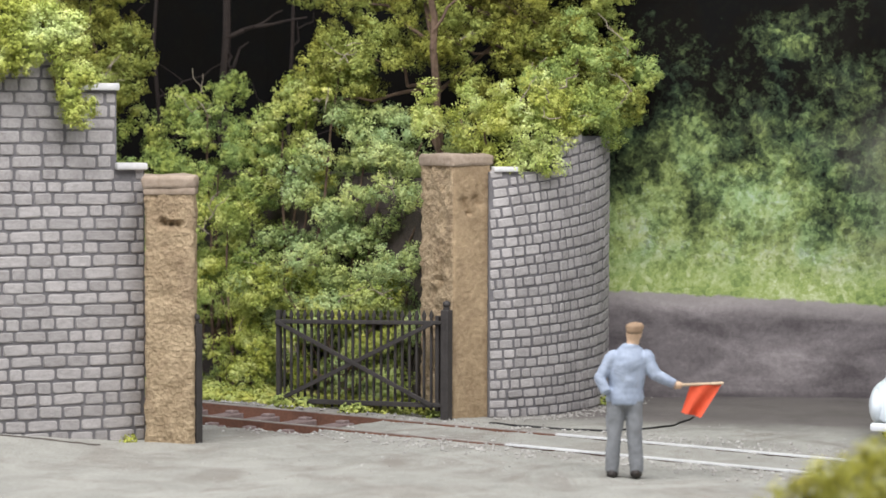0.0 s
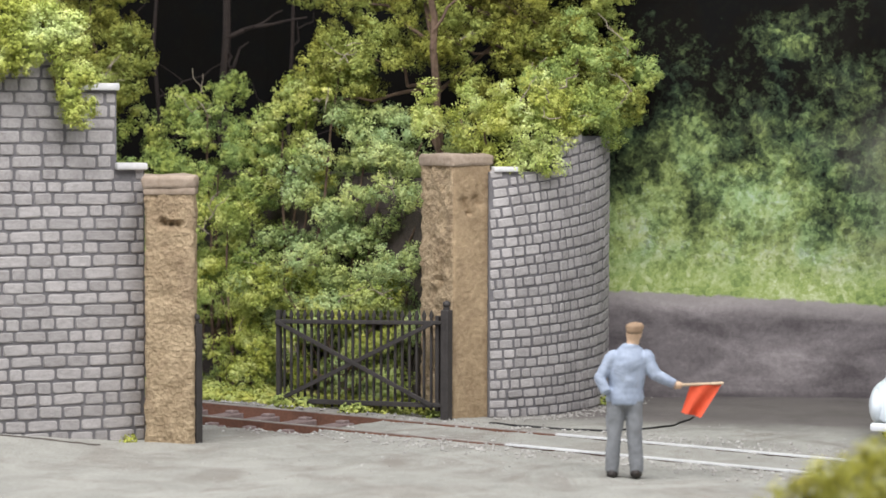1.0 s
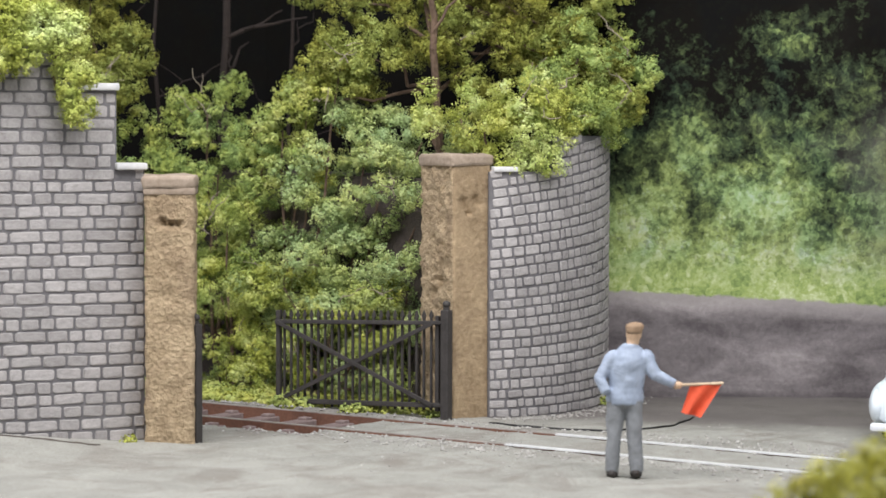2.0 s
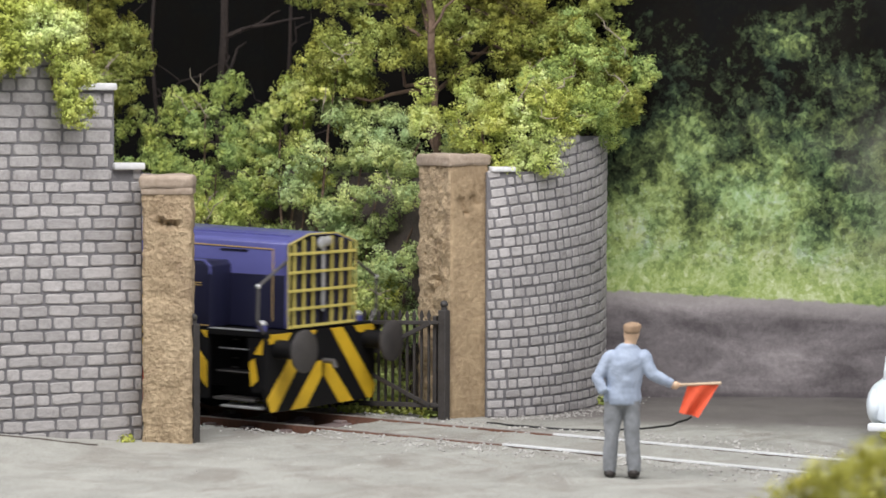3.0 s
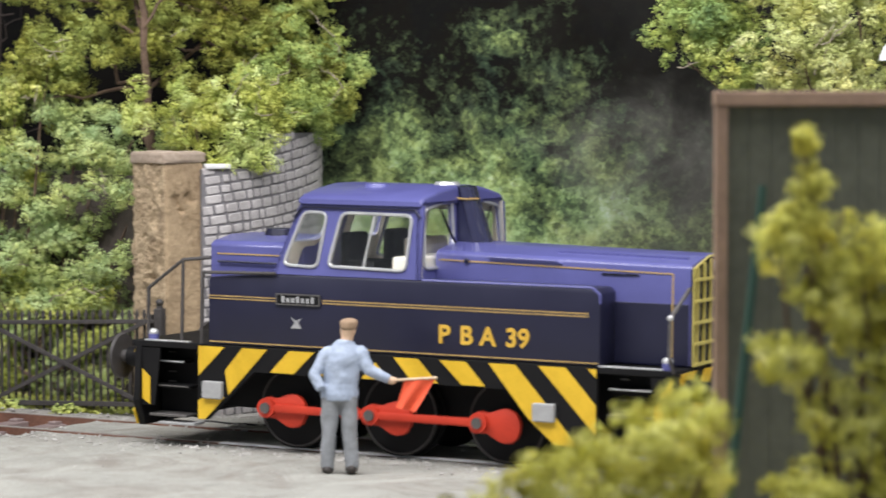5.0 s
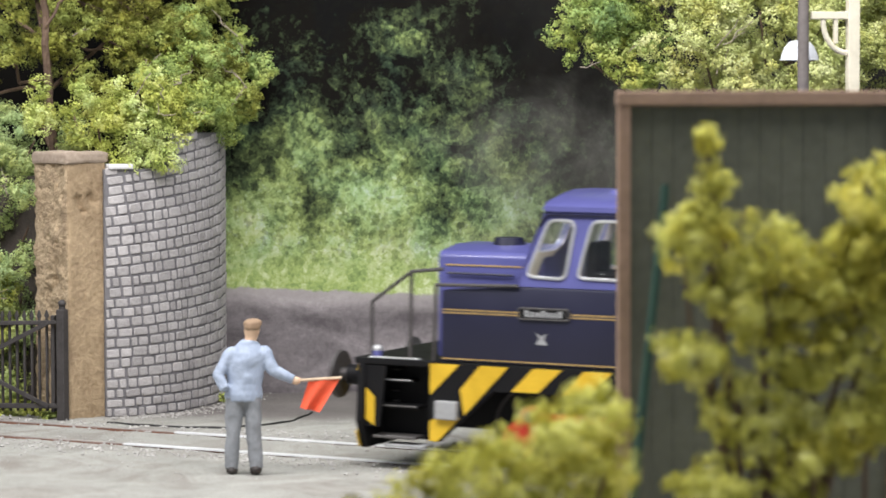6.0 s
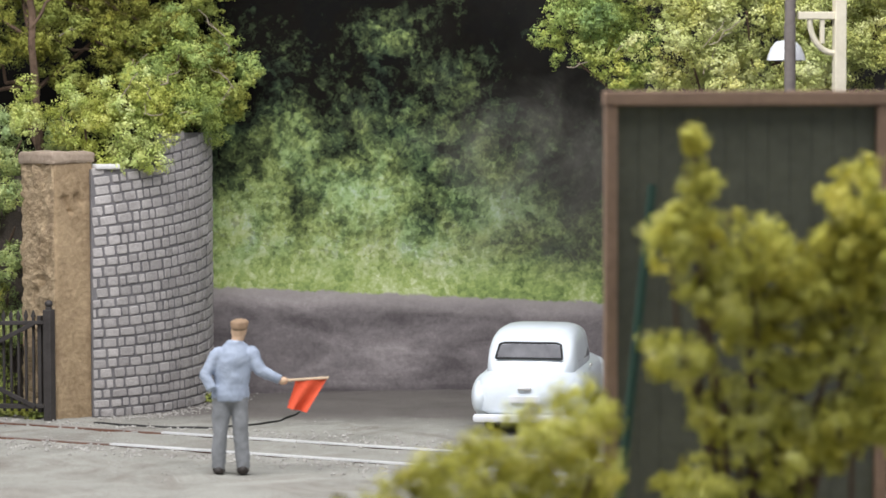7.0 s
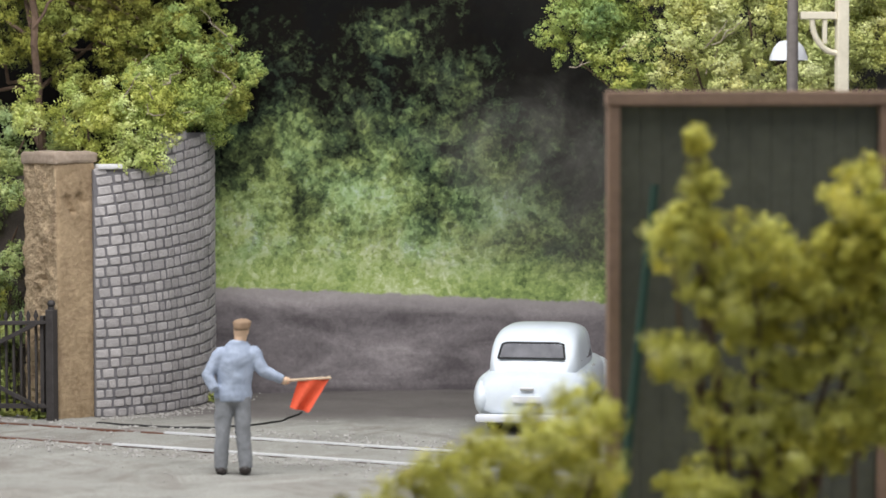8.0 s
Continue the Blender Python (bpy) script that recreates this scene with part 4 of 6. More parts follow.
def build_lamps():
    th = thing("yard_lamp", (8.80, 29.0, 0.0), "white enamel shade on a grey-brown lamp post", "lamp post")
    part("post", rod(B(), (0, 0, -0.05), (0, 0, 6.6), 0.085, 0.06, 14), M_GREYPOST, th, smooth=True)
    bm = B()
    prof = [(0.05, 0.24), (0.12, 0.225), (0.18, 0.16), (0.22, 0.06), (0.235, 0.0), (0.22, 0.0), (0.2, 0.05), (0.165, 0.145), (0.11, 0.205), (0.05, 0.22)]
    seg = 28
    rings = [[bm.verts.new((0.05 + r * math.cos(2 * math.pi * i / seg), 0.32 + r * math.sin(2 * math.pi * i / seg), 4.67 + z)) for i in range(seg)] for r, z in prof]
    for a, b in zip(rings, rings[1:] + rings[:1]):
        for i in range(seg):
            bm.faces.new((a[i], a[(i + 1) % seg], b[(i + 1) % seg], b[i]))
    bmesh.ops.recalc_face_normals(bm, faces=bm.faces)
    part("shade", bm, M_LAMPWHITE, th, "white enamel shade", smooth=True)
    part("arm", path_rod(B(), [(0, 0.06, 5.1), (0.05, 0.32, 5.1), (0.05, 0.32, 4.88)], 0.03), M_GREYPOST, th)
    th = thing("bracket_post", (9.41, 29.0, 0.0), "cream painted post with a curved bracket arm", "post")
    part("post", bx(B(), -0.07, 0.07, -0.07, 0.07, -0.05, 6.8, 0.012), M_CREAM, th)
    part("arm", bx(B(), -0.52, -0.07, -0.045, 0.045, 5.15, 5.24, 0.01), M_CREAM, th)
    bm = B()
    pts = [(-0.07 - 0.30 * math.sin(a), 0, 5.15 - 0.40 * math.cos(a)) for a in [i * math.pi / 16 for i in range(9)]]
    part("bracket", path_rod(bm, pts, 0.035), M_CREAM, th)
    part("strut", bx(B(), -0.24, -0.19, -0.03, 0.03, 4.86, 5.15, 0.006), M_CREAM, th)


def build_joint():
    bm = B()
    turn = Matrix.Translation((-5.7, 30.27, 0.0)) @ Matrix.Rotation(radians(2.5), 4, "Z")
    bx(bm, -2.5, 1.55, -0.035, 0.035, -0.10, 0.0, 0.0, turn)
    bmesh.ops.subdivide_edges(bm, edges=[e for e in bm.edges if e.calc_length() > 2], cuts=30, use_grid_fill=True)
    for v in bm.verts:
        if v.co.z > -0.05:
            v.co.z = ground_height(v.co.x, v.co.y) + 0.008
            v.co.y += 0.02 * noise.noise((v.co.x * 5, 0, 2.0))
    ob = part("board_joint", bm, M_DARKGROUND)
    tagged(ob, "dark joint between two boards of the yard", "joint", kind="structure")


def build_cable():
    bm = B()
    pts = [(0.62, 33.0), (1.2, 32.55), (1.9, 32.3), (2.5, 32.35), (2.95, 32.75), (3.25, 33.4), (3.4, 33.9)]
    for _ in range(2):
        pts = pts[:1] + [(a[0] * (1 - u) + b[0] * u, a[1] * (1 - u) + b[1] * u) for a, b in zip(pts, pts[1:]) for u in (0.25, 0.75)] + pts[-1:]
    path_rod(bm, [(x, y, ground_height(x, y) + 0.012) for x, y in pts], 0.013)
    ob = part("ground_cable", bm, M_CABLE)
    tagged(ob, "thin black cable lying across the yard ground", "cable")


# ---- locomotive: x ahead, near side at -y, z from the rail head ----
AXLES, WHEEL_R, THROW, ROLL_R = (-1.40, 0.0, 1.39), 0.50, 0.20, 0.52


def lettering(txt, size, depth, mat, parent, m, name):
    cu = bpy.data.curves.new(name, "FONT")
    cu.body, cu.size, cu.extrude, cu.space_character = txt, size, depth, 1.0
    cu.offset = 0.007
    tmp = new("lettering_curve", cu)
    me = bpy.data.meshes.new_from_object(tmp.evaluated_get(bpy.context.evaluated_depsgraph_get()))
    bpy.data.objects.remove(tmp)
    me.transform(Matrix.Scale(K, 4) @ m)
    me.materials.append(mat)
    ob = new(name, me)
    ob.parent = parent
    return ob


def side_plate(bm, pts, sg, w0, w1):
    """A plate on the side sg (+1 far, -1 near), its outline in x, z."""
    return prism(bm, pts, "y", sg * w0, sg * w1)


def rounded_corners(corners, radius=0.085, steps=4):
    """The ring with each corner drawn out into a small arc of steps points."""
    vs = [Vector(c) for c in corners]
    out = []
    for i, c in enumerate(vs):
        a, b = vs[i - 1] - c, vs[(i + 1) % len(vs)] - c
        p, q = c + a.normalized() * min(radius, a.length * 0.3), c + b.normalized() * min(radius, b.length * 0.3)
        for k in range(steps):
            u = k / (steps - 1)
            out.append(p * (1 - u) ** 2 + c * (2 * u * (1 - u)) + q * u ** 2)
    return out


def window(parent, corners, inward, frame_mat=M_SILVER, r=0.019, name="window"):
    """A pane with a bright frame; corners in order, inward: a small step into the cab."""
    bm = B()
    cut = rounded_corners(corners)
    ring = cut + cut[:1]
    path_rod(bm, ring, r, 6)
    fr = part("window_frame", bm, frame_mat, parent, "bright metal window frame")
    bm = B()
    f0, f1 = [bm.verts.new(c + Vector(inward) * 0.2) for c in cut], [bm.verts.new(c + Vector(inward) * 0.8) for c in cut]
    bm.faces.new(f0)
    bm.faces.new(f1[::-1])
    for i in range(len(cut)):
        bm.faces.new((f0[i], f1[i], f1[(i + 1) % len(cut)], f0[(i + 1) % len(cut)]))
    bmesh.ops.recalc_face_normals(bm, faces=bm.faces)
    pane = part("pane", bm, M_GLASS, fr, "clear glass")
    pane.visible_shadow = False
    return fr


def framed_panel(bm, outer, hole, thick):
    """A flat panel with one window opening cut through it; both are rings of as many corners, thick: its depth."""
    n, per = len(outer), 4
    t = Vector(thick)
    ring = rounded_corners(hole, steps=per)
    A, Bv = [bm.verts.new(q) for q in outer], [bm.verts.new(q) for q in ring]
    C, Dv = [bm.verts.new(Vector(q) + t) for q in outer], [bm.verts.new(q + t) for q in ring]
    for i in range(n):
        j = (i + 1) % n
        last, first = per * i + per - 1, per * j
        bm.faces.new((A[i], A[j], Bv[first], Bv[last]))
        bm.faces.new((C[j], C[i], Dv[last], Dv[first]))
        bm.faces.new((A[j], A[i], C[i], C[j]))
        for k in range(per * i, last):
            bm.faces.new((A[i], Bv[k + 1], Bv[k]))
            bm.faces.new((C[i], Dv[k], Dv[k + 1]))
    for k in range(len(ring)):
        m = (k + 1) % len(ring)
        bm.faces.new((Bv[k], Bv[m], Dv[m], Dv[k]))
    bmesh.ops.recalc_face_normals(bm, faces=bm.faces)
    return bm


def build_locomotive():
    loco = thing("locomotive", (0, 0, 0), "dark blue model diesel shunting locomotive with yellow and black stripes", "locomotive")
    # frames and running plate
    bm = bx(B(), -3.28, 3.50, -0.52, 0.52, 0.42, 1.16, 0.02)
    part("main_frame", bm, M_BLACK, loco)
    part("running_plate", bx(B(), -3.45, 3.64, -1.19, 1.19, 1.17, 1.245, 0.012), M_BLACK, loco)
    skirt = [(-2.50, 1.225), (-2.50, 0.335), (-2.37, 0.335), (-1.72, 0.94), (1.84, 0.93), (2.17, 0.335), (2.69, 0.335), (2.69, 1.225)]
    for sg in (-1, 1):
        sk = part("skirt", side_plate(B(), skirt, sg, 1.13, 1.20), M_BLACK, loco)
        # stripes lean towards the middle from both ends
        shapes = [
            [(-2.49, 1.22), (-2.13, 1.22), (-2.49, 0.86)], [(-1.88, 1.22), (-1.54, 1.22), (-2.07, 0.65), (-2.12, 0.94)], [(-2.49, 0.56), (-2.40, 0.62), (-2.12, 0.62), (-2.39, 0.34), (-2.49, 0.34)],
            [(-1.24, 1.22), (-0.90, 1.22), (-1.18, 0.95), (-1.50, 0.95)], [(-0.64, 1.22), (-0.31, 1.22), (-0.56, 0.95), (-0.89, 0.95)],
            [(-0.27, 0.95), (0.10, 0.95), (-0.10, 1.15)],
            [(0.15, 1.22), (0.46, 1.22), (0.72, 0.95), (0.39, 0.95)], [(0.74, 1.22), (1.07, 1.22), (1.32, 0.95), (1.03, 0.95)],
            [(1.36, 1.22), (1.69, 1.22), (2.00, 0.88), (2.47, 0.34), (2.19, 0.34), (1.86, 0.62)], [(1.98, 1.22), (2.31, 1.22), (2.685, 0.81), (2.685, 0.48)],
            [(2.58, 1.22), (2.685, 1.22), (2.685, 1.12)],
        ]
        for q in shapes:
            part("stripe", side_plate(B(), q, sg, 1.20, 1.212), M_YELLOW, sk, "yellow hazard stripe")
        for x in (-2.41, 1.93):
            part("sand_box", bx(B(), x, x + 0.27, *sorted((sg * 1.19, sg * 1.27)), 0.595, 0.805, 0.015), M_GREYBOX, loco, "grey painted box")
        # end step wells with treads
        for x0, x1 in ((-3.29, -2.58), (2.68, 3.52)):
            part("step_plate", bx(B(), x0 + 0.06, x1 - 0.12, *sorted((sg * 0.86, sg * 1.14)), 0.325, 0.36, 0.008), M_STEEL, loco)
            # Lowest step in paler grey, for the highlight on it.
            part("step_plate", bx(B(), x0 + 0.20, x1, *sorted((sg * 0.90, sg * 1.16)), 0.235, 0.265, 0.008), M_GREYBOX, loco, "lower step, paled as a highlight")
            part("step_plate", bx(B(), x0 + 0.08, x1 - 0.1, *sorted((sg * 0.88, sg * 1.10)), 0.67, 0.71, 0.008), M_BLACK, loco)
            part("step_plate", bx(B(), x0 + 0.10, x1 - 0.2, *sorted((sg * 0.86, sg * 1.06)), 0.965, 1.0, 0.008), M_BLACK, loco)
            # Thin bright strips stand in for light catching the step edges.
            part("tread_highlight", bx(B(), x0 + 0.10, x1 - 0.20, *sorted((sg * 1.06, sg * 1.075)), 0.985, 1.003, 0.004), M_SILVER, loco, "highlight painted along the tread edge")
            part("tread_highlight", bx(B(), x0 + 0.10, x1 - 0.12, *sorted((sg * 1.10, sg * 1.115)), 0.69, 0.708, 0.004), M_STEEL, loco, "highlight painted along the tread edge")
            part("tread_highlight", bx(B(), x0 + 0.02, x1 - 0.06, *sorted((sg * 1.12, sg * 1.195)), 1.246, 1.262, 0.004), M_SILVER, loco, "highlight painted along the tread edge")
            for k in range(4):
                part("rung", bx(B(), x0 + 0.16, x0 + 0.26, *sorted((sg * 0.845, sg * 0.875)), 0.72 + 0.12 * k, 0.735 + 0.12 * k), M_STEEL, loco)
            part("step_back", bx(B(), x0 + 0.05, x1, *sorted((sg * 0.80, sg * 0.84)), 0.30, 1.18), M_BLACK, loco)
    # buffer beams with chamfered feet and chevrons
    outline = [(-1.19, 1.22), (-1.25, 0.52), (-1.10, 0.20), (1.10, 0.20), (1.25, 0.52), (1.19, 1.22)]
    for x, sgx in ((3.58, 1), (-3.31, -1)):
        x0, x1 = sorted((x, x + sgx * 0.09))
        beam = part("buffer_beam", prism(B(), outline, "x", x0, x1, 0.012), M_BLACK, loco)
        for side in (-1, 1):
            a0, a1 = sorted((x - sgx * 0.26, x + sgx * 0.01))
            cheek = part("beam_cheek", prism(B(), [(a0, 1.16), (a0 if sgx < 0 else a0 + 0.08, 0.46), (a1 if sgx > 0 else a1 - 0.08, 0.46), (a1, 1.16)], "y", *sorted((side * 1.15, side * 1.18))), M_BLACK, loco)
            q = [(0.06, 0.62), (0.17, 0.53), (0.20, 0.84), (0.12, 0.90)], [(-0.04, 0.95), (0.13, 0.95), (-0.05, 1.20), (-0.12, 1.16)]
            if sgx < 0:
                q = ([(-0.01, 0.54), (-0.01, 0.90), (0.10, 0.80), (0.10, 0.47)],)
            for shape in q:
                part("cheek_stripe", prism(B(), [(x - sgx * (u + 0.02), v) for u, v in shape], "y", *sorted((side * 1.179, side * 1.192))), M_YELLOW, cheek, "yellow hazard stripe")
        fx0, fx1 = sorted((x + sgx * 0.088, x + sgx * 0.102))
        for side in (-1, 1):
            quads = [[(0.03, 0.80), (0.12, 0.80), (0.70, 0.21), (0.38, 0.21), (0.03, 0.60)], [(0.16, 1.215), (0.44, 1.215), (1.22, 0.38), (1.14, 0.215), (1.03, 0.215)], [(0.70, 1.215), (1.15, 1.215), (1.185, 1.09), (0.80, 1.12)]]
            for q in quads:
                part("chevron", prism(B(), [(side * a, b) for a, b in q], "x", fx0, fx1), M_YELLOW, beam, "yellow chevron")
            # buffers
            out = 0.0 if sgx > 0 else -0.11
            buf = part("buffer", rod(B(), (x + sgx * 0.08, side * 1.0, 1.02), (x + sgx * (0.40 + out), side * 1.0, 1.02), 0.125, 0.115, 18), M_BLACK, loco, smooth=True)
            part("ram", rod(B(), (x + sgx * (0.38 + out), side * 1.0, 1.02), (x + sgx * (0.50 + out), side * 1.0, 1.02), 0.075, n=14), M_STEEL, buf, "grey steel ram", smooth=True)
            bm = B()
            rod(bm, (x + sgx * (0.49 + out), side * 1.0, 1.02), (x + sgx * (0.525 + out), side * 1.0, 1.02), 0.27, 0.28, 32)
            rod(bm, (x + sgx * (0.525 + out), side * 1.0, 1.02), (x + sgx * (0.55 + out), side * 1.0, 1.02), 0.28, 0.24, 32)
            part("head", bm, M_IRON, buf, "dark steel buffer head", smooth=True)
            # marker lamps on the corners
            lamp = part("marker_lamp", rod(B(), (x - sgx * 0.10, side * 1.08, 1.20), (x - sgx * 0.10, side * 1.08, 1.32), 0.065, n=14), M_BLUETOP, loco, "small blue marker lamp", smooth=True)
            part("lens", ball(B(), (x - sgx * 0.10, side * 1.08, 1.34), 0.067, 0.067, 0.05), M_SILVER, lamp, smooth=True)
            # corner handrails
            if sgx > 0:
                pts = [(3.60, side * 0.74, 2.13), (3.60, side * 1.33, 1.84), (3.60, side * 1.34, 1.40), (3.60, side * 1.20, 1.23)]
            else:
                pts = [(-2.40, side * 1.08, 2.28), (-2.78, side * 1.10, 2.24), (-3.26, side * 1.12, 1.88), (-3.26, side * 1.12, 1.25)]
            rail = part("handrail", path_rod(B(), pts, 0.022), M_STEEL if sgx > 0 else M_IRON, loco)
            if sgx > 0:
                part("knob", ball(B(), pts[1], 0.036, 0.036, 0.036), M_SILVER, rail, smooth=True)
        part("coupling_hook", path_rod(B(), [(x + sgx * 0.1, 0, 0.80), (x + sgx * 0.26, 0, 0.80), (x + sgx * 0.30, 0, 0.72)], 0.035), M_STEEL, loco)
    for side in (-1, 1):
        part("handrail", path_rod(B(), [(-2.78, side * 1.10, 2.24), (-2.78, side * 1.12, 1.25)], 0.022), M_IRON, loco)
        part("handrail", path_rod(B(), [(-1.42, side * 1.225, 2.13), (-2.42, side * 1.225, 2.11), (-2.44, side * 1.225, 1.25)], 0.02), M_IRON, loco)
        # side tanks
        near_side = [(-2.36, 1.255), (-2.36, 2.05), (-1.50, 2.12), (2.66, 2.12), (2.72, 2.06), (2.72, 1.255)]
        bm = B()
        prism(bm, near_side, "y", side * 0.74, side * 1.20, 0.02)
        tank = part("side_tank", bm, M_BLUE, loco, "blue painted side, darkened for shade", smooth=True)
        part("tank_rail", path_rod(B(), [(0.50, side * 1.19, 2.125), (2.62, side * 1.19, 2.125), (2.71, side * 1.19, 2.05), (2.715, side * 1.19, 1.95)], 0.016), M_BLUETOP, tank)
        for z, a, b in ((1.285, -2.35, 2.70), (1.835, -2.35, -1.40), (1.803, -2.35, -1.40), (1.835, -0.80, 2.58), (1.803, -0.80, 2.58)):
            part("lining", bx(B(), a, b, *sorted((side * 1.199, side * 1.206)), z - 0.006, z + 0.006), M_GOLD, tank, "thin gold lining")
        plate = part("name_plate", bx(B(), -1.42, -0.82, *sorted((side * 1.198, side * 1.22)), 1.76, 1.90, 0.01), M_BLACK, tank, "cast plate with a raised rim")
        part("rim", path_rod(B(), [(-1.41, side * 1.222, 1.77), (-0.83, side * 1.222, 1.77), (-0.83, side * 1.222, 1.89), (-1.41, side * 1.222, 1.89), (-1.41, side * 1.222, 1.77)], 0.009, 6), M_STEEL, plate)
        for i in range(7):
            x = -1.34 + 0.066 * i
            part("bar", bx(B(), x, x + 0.04, *sorted((side * 1.218, side * 1.226)), 1.795, 1.85 if i % 3 else 1.87), M_GREYBOX, plate)
        bm = B()
        prism(bm, [(-1.22, 1.62), (-1.17, 1.56), (-1.22, 1.49), (-1.08, 1.49), (-1.12, 1.56), (-1.08, 1.62), (-1.15, 1.58)], "y", *sorted((side * 1.199, side * 1.207)))
        part("emblem", bm, M_GREYBOX, tank, "small pale emblem")
        if side < 0:
            m = Matrix.Translation((0.72, -1.205, 1.42)) @ Matrix.Rotation(radians(90), 4, "X")
        else:
            m = Matrix.Translation((1.90, 1.205, 1.42)) @ Matrix.Rotation(radians(180), 4, "Z") @ Matrix.Rotation(radians(90), 4, "X")
        for ch, x in (("P", 0.0), ("B", 0.275), ("A", 0.53), ("3", 0.85), ("9", 1.00)):
            lettering(ch, 0.295, 0.012, M_LETTER, tank, m @ Matrix.Translation((x, 0, 0)), "letter")
    # bonnet with chamfered top, rear hood
    hood_ring = [(-0.75, 1.255), (0.75, 1.255), (0.76, 2.36), (0.70, 2.40), (0.30, 2.475), (-0.30, 2.475), (-0.70, 2.40), (-0.76, 2.36)]
    bm = prism(B(), hood_ring, "x", 0.44, 3.62, 0.02)
    for v in bm.verts:
        if v.co.z > 2.3:
            v.co.z += 0.055 - 0.018 * (v.co.x - 0.44)
    bonnet = part("bonnet", bm, M_BLUETOP, loco, "blue painted engine bonnet", smooth=True)
    for side in (-1, 1):
        part("lining", prism(B(), [(0.50, 2.338), (3.40, 2.278), (3.40, 2.292), (0.50, 2.352)], "y", *sorted((side * 0.756, side * 0.768))), M_GOLD, bonnet, "thin gold lining")
        part("lining", bx(B(), 3.40, 3.415, *sorted((side * 0.755, side * 0.768)), 1.35, 2.29), M_GOLD, bonnet, "thin gold lining")
        part("grab_rail", path_rod(B(), [(1.15, side * 0.79, 2.395), (2.0, side * 0.79, 2.38), (2.06, side * 0.77, 2.35)], 0.014), M_BLUETOP, bonnet)
        # Shade low on the bonnet side, laid on as a sheet of darker blue.
        part("bonnet_side_shade", bx(B(), 0.52, 3.60, *sorted((side * 0.752, side * 0.766)), 1.27, 1.95, 0.006), M_BLUE, bonnet, "lower bonnet side, darkened for shade")
        part("latch", ball(B(), (0.86, side * 0.775, 2.345), 0.035, 0.03, 0.03), M_BLUE, bonnet)
        part("vent_slot", bx(B(), 2.55, 3.0, *sorted((side * 0.757, side * 0.772)), 2.245, 2.265), M_BLACK, bonnet)
        part("bonnet_seam", prism(B(), [(1.9, 2.44), (3.5, 2.43), (3.5, 2.46), (1.9, 2.482)], "y", *sorted((side * 0.50, side * 0.52))), M_BLUETOP, bonnet)
    grille = part("grille", prism(B(), [(-0.72, 1.27), (0.72, 1.27), (0.74, 2.34), (0.30, 2.455), (-0.30, 2.455), (-0.74, 2.34)], "x", 3.610, 3.630), M_BLACK, loco)
    for i in range(7):
        y = -0.63 + 0.21 * i
        top = 2.44 - max(0, abs(y) - 0.3) * 0.26
        if i != 3:
            part("slat", bx(B(), 3.637, 3.667, y - 0.014, y + 0.014, 1.27, top), M_GRILLE, grille, "yellow upright bar")
        if i < 6:
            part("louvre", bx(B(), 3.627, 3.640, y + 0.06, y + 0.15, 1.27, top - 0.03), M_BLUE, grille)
    for z in (1.28, 1.51, 1.745, 1.985, 2.225):
        part("cross_bar", bx(B(), 3.650, 3.683, -0.74, 0.74, z - 0.018, z + 0.018, 0.004), M_GRILLE, grille, "yellow cross bar")
    part("grille_rim", path_rod(B(), [(3.655, -0.75, 1.26), (3.655, -0.755, 2.35), (3.655, -0.30, 2.475), (3.655, 0.30, 2.475), (3.655, 0.755, 2.35), (3.655, 0.75, 1.26)], 0.012, 6), M_GRILLE, grille, "yellow grille rim")
    badge = B()
    ball(badge, (3.665, -0.03, 2.355), 0.035, 0.105, 0.085)
    ball(badge, (3.665, 0.10, 2.375), 0.03, 0.085, 0.07)
    part("badge", badge, M_SILVER, grille, "silver oval badge", smooth=True)
    part("badge_strip", bx(B(), 3.655, 3.675, -0.03, 0.03, 1.45, 2.3, 0.006), M_SILVER, grille)
    rear_ring = [(-0.76, 1.255), (0.76, 1.255), (0.77, 2.42), (0.70, 2.47), (0.30, 2.53), (-0.30, 2.53), (-0.70, 2.47), (-0.77, 2.42)]
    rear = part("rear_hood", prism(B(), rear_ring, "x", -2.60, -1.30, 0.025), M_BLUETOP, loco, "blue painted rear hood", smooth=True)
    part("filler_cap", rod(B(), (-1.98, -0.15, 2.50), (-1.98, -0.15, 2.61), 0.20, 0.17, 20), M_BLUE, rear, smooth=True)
    for side in (-1, 1):
        part("lining", bx(B(), -2.50, -1.56, *sorted((side * 0.766, side * 0.778)), 2.305, 2.32), M_GOLD, rear)
        part("grab_rail", path_rod(B(), [(-2.47, side * 0.80, 2.22), (-1.66, side * 0.80, 2.215)], 0.014), M_BLUE, rear)
    build_cab(loco)
    # wheels, cranks, rods
    sets = []
    for x in AXLES:
        ws = new("wheelset")
        ws.parent = loco
        ws.empty_display_size = 0.003
        part("axle", rod(B(), (0, -0.985, 0), (0, 0.985, 0), 0.07, n=12), M_STEEL, ws)
        for side in (-1, 1):
            bm = rod(B(), (0, side * 0.60, 0), (0, side * 0.73, 0), WHEEL_R - 0.004, n=40)
            rod(bm, (0, side * 0.56, 0), (0, side * 0.60, 0), WHEEL_R + 0.03, n=40)
            part("wheel", bm, M_BLACK, ws, "black disc wheel", smooth=True)
            bm = B()
            for i in range(40):
                a0, a1 = 2 * math.pi * i / 40, 2 * math.pi * (i + 1) / 40
